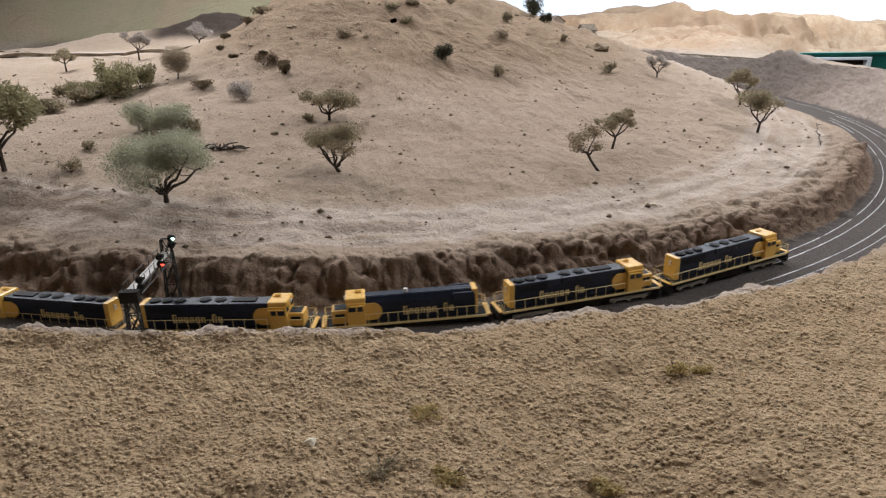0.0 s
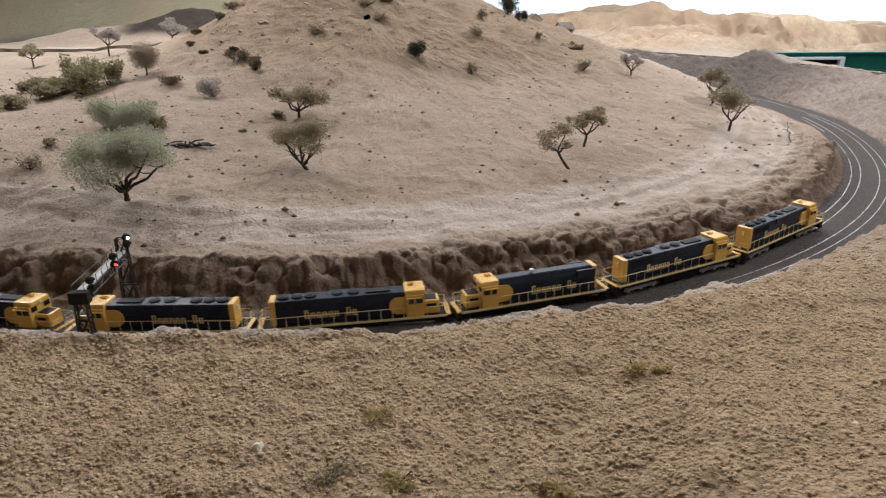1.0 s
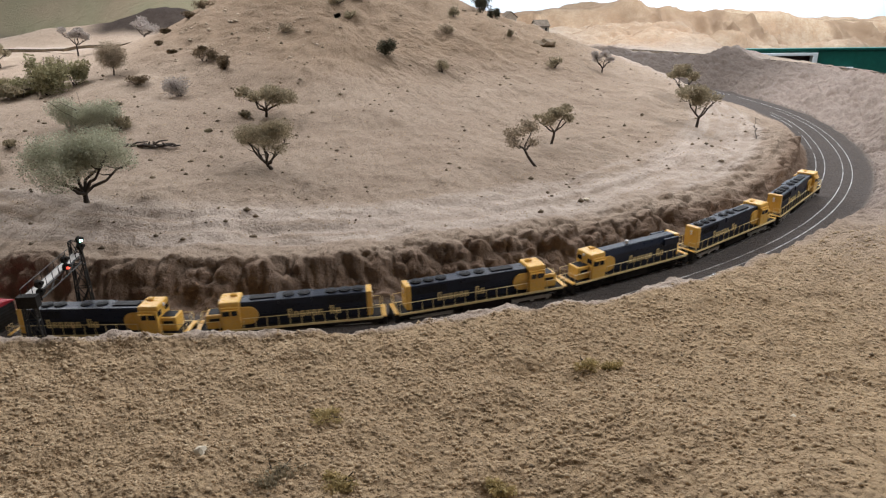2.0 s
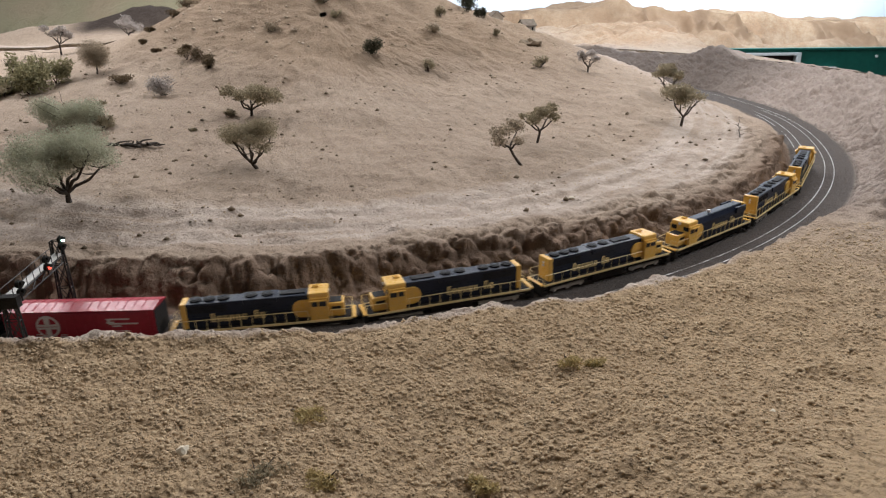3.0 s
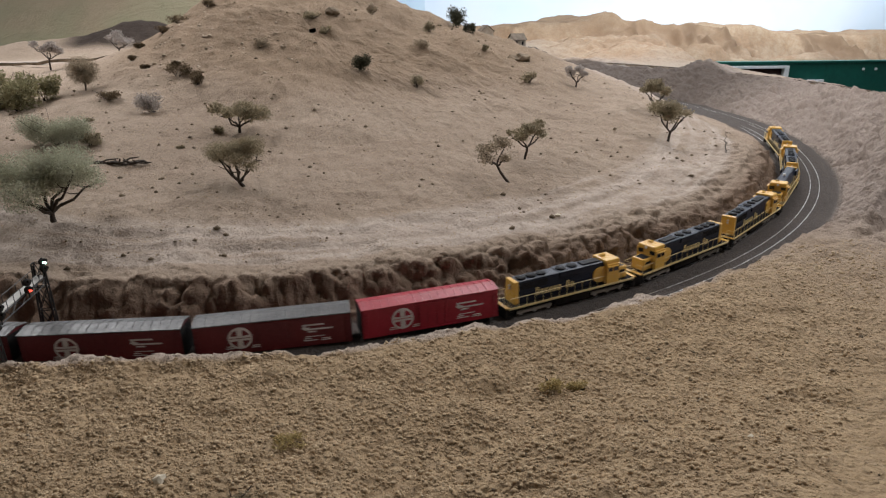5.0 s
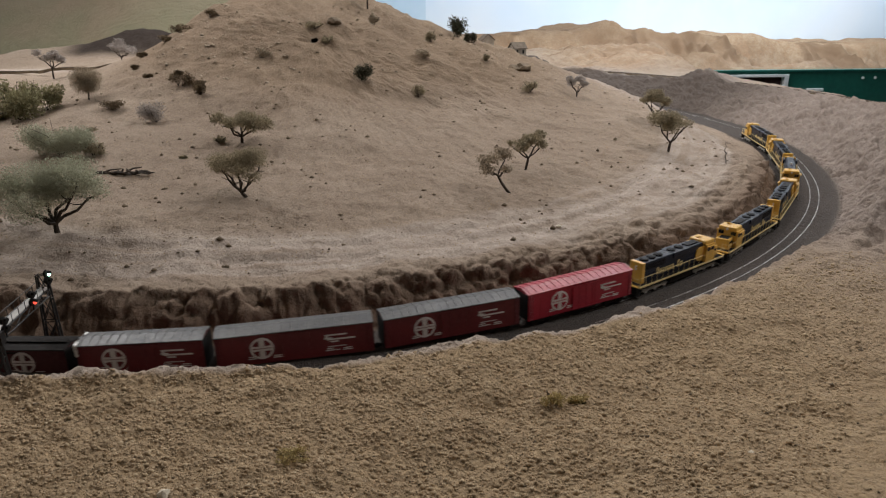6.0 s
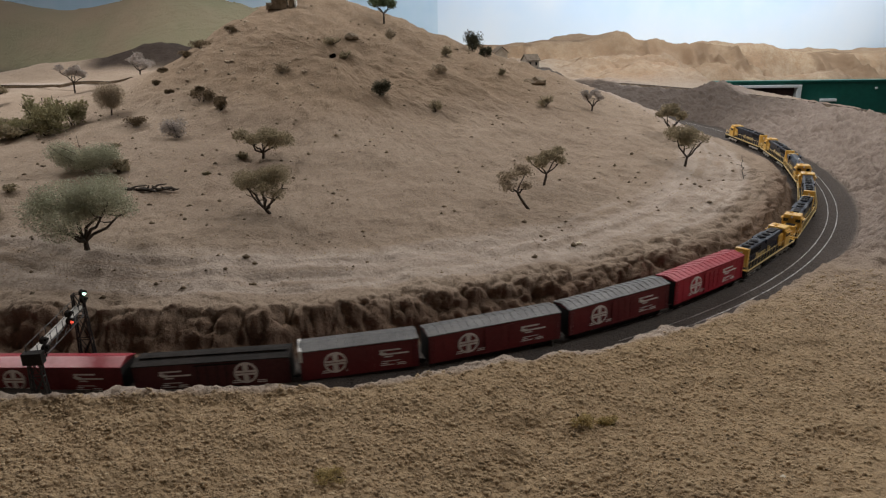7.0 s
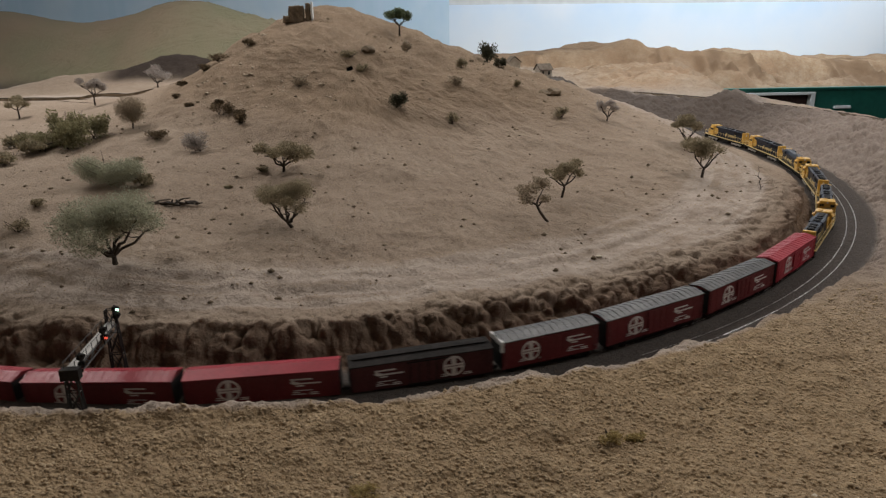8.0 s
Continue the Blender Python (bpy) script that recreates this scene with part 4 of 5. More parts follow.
# ---- plants ----
def fibres(name, centres, count, size, mat, parent, seed, flat=0.0):
    """A crown of many tiny leaf slivers scattered in clumps: centres are (place, radii)."""
    rng = np.random.RandomState(seed)
    vol = np.array([r[0] * r[1] * r[2] for _, r in centres])
    pick = rng.choice(len(centres), count, p=vol / vol.sum())
    c = np.array([p for p, _ in centres])[pick]
    rad = np.array([r for _, r in centres])[pick]
    d = rng.normal(size=(count, 3))
    d /= np.linalg.norm(d, axis=1)[:, None]
    p = c + d * rad * (rng.rand(count, 1) ** 0.45) * (1 + 0.12 * rng.normal(size=(count, 1)))
    a = rng.normal(size=(count, 3)) + 0.8 * d
    a /= np.linalg.norm(a, axis=1)[:, None]
    b = np.cross(a, rng.normal(size=(count, 3)))
    b /= np.linalg.norm(b, axis=1)[:, None]
    s = size * rng.uniform(0.6, 1.4, (count, 1))
    v = np.stack([p - a * s, p + b * s * 0.45, p + a * s, p - b * s * 0.45], 1).reshape(-1, 3)
    q = np.arange(count * 4).reshape(-1, 4)
    ob = sheet(name, v, q, mat, False)
    ob.parent = parent
    return ob


def limb(bm, a, b, ra, rb, rng, bends=3, wob=0.18):
    """A crooked tapered limb."""
    a, b = Vector(a), Vector(b)
    ln = (b - a).length
    p = a
    for k in range(1, bends + 1):
        t = k / bends
        q = a.lerp(b, t)
        if k < bends:
            q += Vector((rng.uniform(-1, 1), rng.uniform(-1, 1), rng.uniform(-1, 1))) * ln * wob / bends
        r0, r1 = ra + (rb - ra) * (k - 1) / bends, ra + (rb - ra) * t
        rod(bm, p, q, r0, r1, 6)
        p = q
    return bm


def tree(x, y, w, h, mat, label, seed, limbs=5, clumps=9, count=5200, lean=0.0, fork=0.22, low=0.42, leaf=0.0030, cat="tree", name="tree", turn=0.0):
    """Forked dark trunk and an uneven crown of fibre clumps; w and h are its width and height."""
    rng = random.Random(seed)
    base = tagged(new(name), label, cat)
    base.matrix_world = pose(x, y, height(x, y) - 0.002, 0, 0, turn)
    bm = bmesh.new()
    top = Vector((lean * w, 0, h * fork))
    limb(bm, (0, 0, 0), top, 0.020 * w + 0.0012, 0.015 * w + 0.001, rng, 3, 0.15)
    tips = []
    for k in range(limbs):
        a = (k + 0.5) / limbs * 2 * math.pi + rng.uniform(-0.3, 0.3)
        # limbs spread mostly across the aisle's view of the tree and a little in depth
        tip = Vector((lean * w + math.cos(a) * w * rng.uniform(0.26, 0.42), math.sin(a) * w * 0.34, h * rng.uniform(low + 0.06, low + 0.36)))
        limb(bm, top, tip, 0.012 * w + 0.0009, 0.004 * w + 0.0004, rng, 4, 0.3)
        tips.append(tip)
        for _ in range(3):
            q = top.lerp(tip, rng.uniform(0.45, 0.95))
            e = q + Vector((rng.uniform(-1, 1), rng.uniform(-1, 1), rng.uniform(-0.1, 0.9))) * w * 0.13
            limb(bm, q, e, 0.005 * w + 0.0004, 0.0004, rng, 2, 0.3)
    part("trunk", bm, M_BARK, base, "dark forked twig trunk")
    cl = []
    for k in range(clumps):
        if k < len(tips):
            p = tips[k] + Vector((0, 0, h * 0.06))
        else:
            a = rng.uniform(0, 2 * math.pi)
            rr = rng.uniform(0, 0.30) * w
            p = Vector((lean * w + math.cos(a) * rr, math.sin(a) * rr * 0.8, h * rng.uniform(low + 0.2, 0.86)))
        s = rng.uniform(0.115, 0.205) * w
        p.z = min(p.z, h - s * 0.62)
        cl.append((tuple(p), (s, s * 0.95, s * rng.uniform(0.6, 0.85))))
    fibres("crown", cl, count, leaf, mat, base, seed)
    return base


def ball_tree(x, y, w, h, mat, label, seed, count, leaf):
    """A dense round head of fibres on a short stem, with a skirt to one side."""
    rng = random.Random(seed)
    base = tagged(new("tree"), label, "tree")
    base.matrix_world = pose(x, y, height(x, y) - 0.002)
    bm = bmesh.new()
    limb(bm, (0, 0, 0), (0.002, 0, h * 0.45), 0.0022, 0.0014, rng, 3, 0.15)
    part("trunk", bm, M_BARK, base, "short dark stem")
    r = w * 0.44
    heap = [((0, 0, h - r * 0.95), (r, r, r * 0.9))]
    for k in range(9):
        a = rng.uniform(0, 2 * math.pi)
        heap.append(((math.cos(a) * r * 0.6, math.sin(a) * r * 0.6, h - r * rng.uniform(0.5, 1.4)), (r * 0.45, r * 0.45, r * 0.4)))
    fibres("crown", heap, count, leaf, mat, base, seed)
    return base


def shrub(x, y, w, h, mat, label, seed, count=1100, leaf=0.0026, twigs=4, name="shrub"):
    """A low bush: a few dark twigs under an uneven heap of small leaves."""
    rng = random.Random(seed)
    base = tagged(new(name), label, "shrub")
    base.matrix_world = pose(x, y, height(x, y) - 0.0015, 0, 0, 0)
    bm = bmesh.new()
    for k in range(twigs):
        a = rng.uniform(0, 2 * math.pi)
        limb(bm, (rng.uniform(-0.1, 0.1) * w, 0, 0), (math.cos(a) * w * 0.42, math.sin(a) * w * 0.3, h * rng.uniform(0.5, 0.95)), 0.0010, 0.0004, rng, 3, 0.35)
    part("stem", bm, M_BARK, base)
    cl = []
    for k in range(6):
        s = rng.uniform(0.18, 0.30) * w
        sz = rng.uniform(0.24, 0.4) * h
        cl.append(((rng.uniform(-0.5, 0.5) * (w - 1.6 * s), rng.uniform(-0.3, 0.3) * w * 0.7, max(sz * 0.8, h * rng.uniform(0.3, 0.62))), (s, s * 0.8, sz)))
    fibres("leaves", cl, count, leaf, mat, base, seed)
    return base


tree(-0.454, 1.054, 0.178, 0.120, M_SAGE, "round sage-green fibre tree with dark forked trunk", 1, 6, 20, 24000, fork=0.14, low=0.36, leaf=0.0018)
tree(-0.193, 1.210, 0.128, 0.094, M_OLIVE, "olive-brown fibre tree with four dark limbs", 2, 6, 16, 15000, lean=-0.06, fork=0.12, low=0.34, leaf=0.0015)
tree(-0.258, 1.516, 0.128, 0.066, M_OLIVE, "flat-topped grey-brown tree with forked dark trunk", 3, 5, 9, 5200, low=0.45, leaf=0.0026)
tree(0.296, 1.257, 0.084, 0.094, M_DRY, "thin dry tree with a leaning dark trunk", 4, 4, 6, 1700, lean=-0.28, fork=0.38, leaf=0.0024)
tree(0.354, 1.400, 0.092, 0.090, M_OLIVE, "sparse olive-brown tree with a crooked trunk", 5, 4, 6, 2300, lean=0.05, fork=0.3, leaf=0.0026)
tree(0.739, 1.580, 0.118, 0.106, M_OLIVE, "olive tree with pale crown beside the dirt road", 6, 4, 9, 3600, lean=0.03, leaf=0.0028)
tree(0.800, 1.835, 0.100, 0.104, M_OLIVE, "brownish olive tree standing behind another", 7, 4, 8, 3300, leaf=0.0030)
tree(-0.815, 1.215, 0.20, 0.185, M_GREEN, "large green foam tree with dark trunk", 8, 5, 12, 7500, low=0.3, leaf=0.0042)
shrub(-1.074, 1.700, 0.12, 0.085, M_GREEN, "green-brown leafy bush on the plain", 9, 2000, 0.004)
shrub(-0.615, 1.452, 0.158, 0.078, M_SAGE, "wide sage-green dome-shaped bush", 10, 16000, 0.0018)
shrub(-0.545, 1.44, 0.05, 0.03, M_OLIVE, "small brown scrub beside a sage bush", 110, 600, 0.003)
shrub(-0.963, 1.825, 0.120, 0.060, M_GREEN, "low green clumped bush", 11, 1500, 0.0044)
shrub(-0.866, 1.800, 0.118, 0.108, M_GREEN, "tall green clumped bush", 12, 1700, 0.0044)
shrub(-0.905, 1.87, 0.10, 0.10, M_GREEN, "green clumped bush among others", 13, 1700, 0.0044)
shrub(-1.03, 1.86, 0.09, 0.05, M_OLIVE, "low olive-brown clumped bush", 113, 1200, 0.0040)
shrub(-0.93, 1.79, 0.10, 0.05, M_OLIVE, "low olive bush in a thicket", 114, 1200, 0.0040)
shrub(-0.82, 1.86, 0.08, 0.085, M_GREEN, "green clumped bush at a thicket's edge", 115, 1300, 0.0042)
shrub(-0.980, 1.704, 0.092, 0.040, M_OLIVE, "low brown-green ragged bush", 14, 1300, 0.0036)
ball_tree(-0.735, 1.904, 0.094, 0.092, M_DRY, "ball-shaped olive-grey fibre tree on a short stem", 15, 13000, 0.0017)
tree(-1.105, 2.523, 0.108, 0.104, M_MAUVE, "pale umbrella-shaped tree by the far line", 16, 4, 8, 2600, fork=0.4, low=0.5, leaf=0.0030)
tree(-1.321, 2.417, 0.092, 0.086, M_OLIVE, "small brown tree by the far line", 17, 4, 7, 1800, fork=0.35, low=0.45, leaf=0.0030)
tree(-1.08, 3.10, 0.130, 0.110, M_MAUVE, "pale grey feathery tree against the dark mound", 18, 4, 8, 2400, low=0.3, leaf=0.0034)
shrub(-0.489, 1.665, 0.076, 0.058, M_MAUVE, "grey-mauve twiggy shrub on the slope", 19, 2200, 0.0022, 7)
shrub(-0.413, 1.798, 0.040, 0.043, M_BRUSH, "small dark scrub bush on the hill", 20, 700)
shrub(-0.486, 1.889, 0.070, 0.040, M_BRUSH, "ragged brown scrub on the hill flank", 21, 900)
shrub(-0.628, 1.766, 0.068, 0.030, M_BRUSH, "low heap of brown brush", 22, 800)
shrub(0.000, 1.871, 0.056, 0.050, M_DEEP, "dark green round shrub on the hillside", 23, 1500, 0.0026)
shrub(0.142, 1.821, 0.042, 0.036, M_OLIVE, "thin brown shrub on the hillside", 24, 500)
for k, (x, y, w, h, m) in enumerate(((-0.285, 1.997, 0.056, 0.032, M_DRY), (0.166, 2.031, 0.054, 0.028, M_DRY), (0.477, 1.990, 0.046, 0.036, M_OLIVE), (0.372, 2.137, 0.028, 0.024, M_OLIVE), (0.026, 2.226, 0.042, 0.044, M_DRY), (-0.144, 2.103, 0.064, 0.026, M_OLIVE), (-0.107, 2.056, 0.040, 0.026, M_OLIVE), (-0.478, 2.260, 0.048, 0.024, M_BRUSH), (-0.572, 2.262, 0.090, 0.034, M_BRUSH), (-0.62, 2.248, 0.06, 0.026, M_BRUSH), (-0.50, 1.93, 0.03, 0.02, M_BRUSH), (-0.43, 1.86, 0.03, 0.02, M_BRUSH), (-0.60, 1.98, 0.03, 0.016, M_BRUSH), (-0.66, 2.06, 0.03, 0.018, M_BRUSH), (-0.68, 2.20, 0.035, 0.018, M_BRUSH))):
    shrub(x, y, w, h, m, "dry tuft of grass on the hill" if m is M_DRY else "small brown scrub on the hill", 30 + k, 700, 0.0026)
for k, (x, y, w, h) in enumerate(((-0.688, 1.208, 0.048, 0.028), (-0.707, 1.316, 0.034, 0.017), (-0.306, 1.517, 0.032, 0.015), (-0.62, 1.62, 0.03, 0.012), (-0.36, 1.42, 0.02, 0.010), (-0.52, 1.16, 0.022, 0.010))):
    shrub(x, y, w, h, M_OLIVE, "small brown brush lying on the plain", 50 + k, 420, 0.0024)
tree(0.632, 2.041, 0.078, 0.068, M_MAUVE, "grey bare-looking tree on the hill's edge", 60, 4, 7, 1700, leaf=0.0026)
shrub(0.302, 2.375, 0.078, 0.078, M_DEEP, "dark green conifer-like bush on the ridge", 61, 1800, 0.0032)
shrub(0.345, 2.39, 0.05, 0.04, M_DEEP, "low dark bush on the ridge", 161, 900, 0.0032)
shrub(0.201, 2.223, 0.036, 0.040, M_OLIVE, "small olive bush on the ridge", 62, 800)
tree(0.003, 2.364, 0.108, 0.098, M_HOLLY, "green heart-shaped tree on the hilltop", 63, 4, 8, 2600, fork=0.36, low=0.45, leaf=0.0036)
for k, (x, y, w, h) in enumerate(((-0.02, 0.498, 0.034, 0.007), (-0.045, 0.425, 0.05, 0.010), (0.0, 0.41, 0.03, 0.010), (0.215, 0.552, 0.028, 0.013), (0.243, 0.556, 0.022, 0.010), (0.12, 0.40, 0.03, 0.010))):
    shrub(x, y, w, h, M_OLIVE if k == 1 else M_TUFT, "tuft of olive-brown ground flock", 70 + k, 700, 0.0013, 2, "flock_tuft")


def fallen_branch(x, y, ln, label, seed, thick=0.0046, turn=0.0, twigs=14, wob=0.35):
    rng = random.Random(seed)
    base = tagged(new("fallen_branch"), label, "branch")
    base.matrix_world = pose(x, y, height(x, y) + 0.002, 0, 0, turn)
    bm = bmesh.new()
    limb(bm, (-ln / 2, 0, 0.002), (ln / 2, 0, 0.003), thick, thick * 0.5, rng, 8, wob)
    for k in range(twigs):
        t = rng.uniform(-0.45, 0.45) * ln
        limb(bm, (t, 0, 0.003), (t + rng.uniform(-0.02, 0.03), rng.uniform(-0.02, 0.02), rng.uniform(0.002, 0.014)), thick * 0.5, thick * 0.2, rng, 2, 0.3)
    part("wood", bm, M_BARK, base)


fallen_branch(-0.447, 1.325, 0.105, "dark fallen branch lying on the plain", 81, turn=-6)
fallen_branch(0.895, 1.60, 0.30, "thin dark twig lying along the dirt road", 82, 0.0012, turn=64, twigs=3, wob=0.10)

# ---- stones and ground litter ----
M_CHIP2 = surface("pale_scree", (0.36, 0.29, 0.215), (0.5, 0.41, 0.32), 90, 0.95, spec=0.1)


def litter(name, xy, sizes, mat, seed, label, sink=0.3, squash=0.7):
    """Many small irregular stones in one mesh."""
    rng = np.random.RandomState(seed)
    n = len(xy)
    z, _ = land(xy[:, 0], xy[:, 1])
    o = np.array([(1, 0, 0), (-1, 0, 0), (0, 1, 0), (0, -1, 0), (0, 0, 1), (0, 0, -1)], float)
    f = np.array([(0, 2, 4), (2, 1, 4), (1, 3, 4), (3, 0, 4), (2, 0, 5), (1, 2, 5), (3, 1, 5), (0, 3, 5)])
    v = o[None] * rng.uniform(0.55, 1.3, (n, 6, 1)) * sizes[:, None, None]
    v[:, :, 2] *= squash
    a = rng.uniform(0, 2 * np.pi, n)
    c, s = np.cos(a)[:, None], np.sin(a)[:, None]
    v = np.stack([v[:, :, 0] * c - v[:, :, 1] * s, v[:, :, 0] * s + v[:, :, 1] * c, v[:, :, 2]], -1)
    v += np.stack([xy[:, 0], xy[:, 1], z + sizes * squash * (1 - 2 * sink) * 0.5], -1)[:, None]
    ob = sheet(name, v.reshape(-1, 3), (f[None] + 6 * np.arange(n)[:, None, None]).reshape(-1, 3), mat, True)
    return tagged(ob, label, "ground litter", kind="stuff")


def scattered(n, x0, x1, y0, y1, seed, keep):
    rng = np.random.RandomState(seed)
    xy = np.stack([rng.uniform(x0, x1, n), rng.uniform(y0, y1, n)], 1)
    th = np.arctan2(xy[:, 1] - CY, xy[:, 0] - CX)
    rho = np.hypot(xy[:, 0] - CX, xy[:, 1] - CY) - track_r(th)
    return xy[keep(xy[:, 0], xy[:, 1], rho)]


rs = np.random.RandomState(9)
bank = scattered(110000, -0.62, 0.85, 0.32, 0.95, 91, lambda x, y, rho: (rho > 0.058 + 0.010 * np.sin(x * 60) * np.sin(x * 23)) & (np.abs(x) < 0.85 * y + 0.05))
bank = bank[rs.rand(len(bank)) > 0.6 * np.clip((bank[:, 0] - 0.25) / 0.25, 0, 1)]
litter("ground_grains", bank, rs.uniform(0.0007, 0.0017, len(bank)) * (0.8 + 1.5 * rs.rand(len(bank)) ** 4), M_GRAIN, 92, "coarse tan grains of ground cover on the near bank")
plain = scattered(16000, -1.5, 1.05, 0.85, 2.4, 93, lambda x, y, rho: (rho < -0.17) & (rho > -1.3))
litter("plain_grains", plain, rs.uniform(0.0006, 0.0018, len(plain)), M_GRAIN, 94, "pale grit strewn over the plain and hill")
dark = scattered(1500, -1.5, 1.05, 0.85, 2.4, 95, lambda x, y, rho: (rho < -0.2))
litter("brush_bits", dark, 0.0014 + 0.0050 * rs.rand(len(dark)) ** 2.5, M_PEBBLE, 96, "dark bits of brush and stone on the slopes")
near = scattered(500, -0.6, 0.9, 0.32, 0.8, 97, lambda x, y, rho: rho > 0.06)
litter("bank_bits", near, 0.0010 + 0.0022 * rs.rand(len(near)) ** 4, M_PEBBLE, 98, "dark bits of bark on the near bank")
gritty = scattered(26000, -0.9, 1.3, 0.6, 2.6, 99, lambda x, y, rho: (rho > -0.1) & (rho < 0.035) & ((np.abs(rho + 0.0516) > 0.0165) & (np.abs(rho) > 0.0165)))
litter("ballast_grains", gritty, rs.uniform(0.0005, 0.0011, len(gritty)), M_PEBBLE, 100, "dark grey-brown ballast grains between the tracks")


pale = scattered(260, -0.62, -0.05, 1.75, 2.35, 191, lambda x, y, rho: rho < -0.6)
pale = pale[np.hypot(pale[:, 0] + 0.40, (pale[:, 1] - 2.02) * 0.8) < 0.22]
litter("pale_scree", pale, 0.002 + 0.007 * rs.rand(len(pale)) ** 2, M_CHIP2, 192, "pale weathered scree on the hill's flank", 0.6, 0.5)


def stone(x, y, size, mat, label, seed):
    rng = random.Random(seed)
    bm = bmesh.new()
    bmesh.ops.create_icosphere(bm, subdivisions=1 if size < 0.008 else 2, radius=size)
    for v in bm.verts:
        n = noise.noise(v.co * (1.2 / size) + Vector((seed, 0, 0)))
        v.co *= 1 + 0.6 * n
        v.co.z *= 0.55
    ob = part("stone", bm, mat)
    ob.matrix_world = pose(x, y, height(x, y) + size * 0.15, 0, 0, rng.uniform(0, 360))
    tagged(ob, label, "stone", "loose stones")


stone(-0.109, 0.450, 0.0050, M_CHIP, "pale cream stone chip on the near bank", 1)
stone(0.338, 0.423, 0.0022, M_CHIP, "tiny pale chip on the near bank", 2)
stone(0.352, 1.088, 0.0060, M_CHIP, "pale stone beside the dirt road", 3)
stone(-0.091, 2.149, 0.022, M_PEBBLE, "dark rock on the upper hillside", 4)
stone(0.495, 2.20, 0.030, M_PEBBLE, "dark rock on the hill's shoulder", 5)
stone(0.465, 2.19, 0.020, M_PEBBLE, "dark rock beside another rock", 6)
stone(0.60, 0.66, 0.0040, M_PEBBLE, "dark pebble on the near bank", 7)
# ---- signal bridge over the tracks ----
def polar(th, off, z):
    return Vector((CX + (float(track_r(np.array(th))) + off) * math.cos(th), CY + (float(track_r(np.array(th))) + off) * math.sin(th), z))


M_GREENLIGHT, nt_, b_ = nodes_of("green_signal_glow")
b_.inputs["Base Color"].default_value = (0.5, 0.9, 0.7, 1)
b_.inputs["Emission Color"].default_value = (0.55, 1.0, 0.8, 1)
b_.inputs["Emission Strength"].default_value = 9.0
M_REDLIGHT, nt_, b_ = nodes_of("red_signal_glow")
b_.inputs["Base Color"].default_value = (0.8, 0.05, 0.03, 1)
b_.inputs["Emission Color"].default_value = (1.0, 0.10, 0.06, 1)
b_.inputs["Emission Strength"].default_value = 2.5


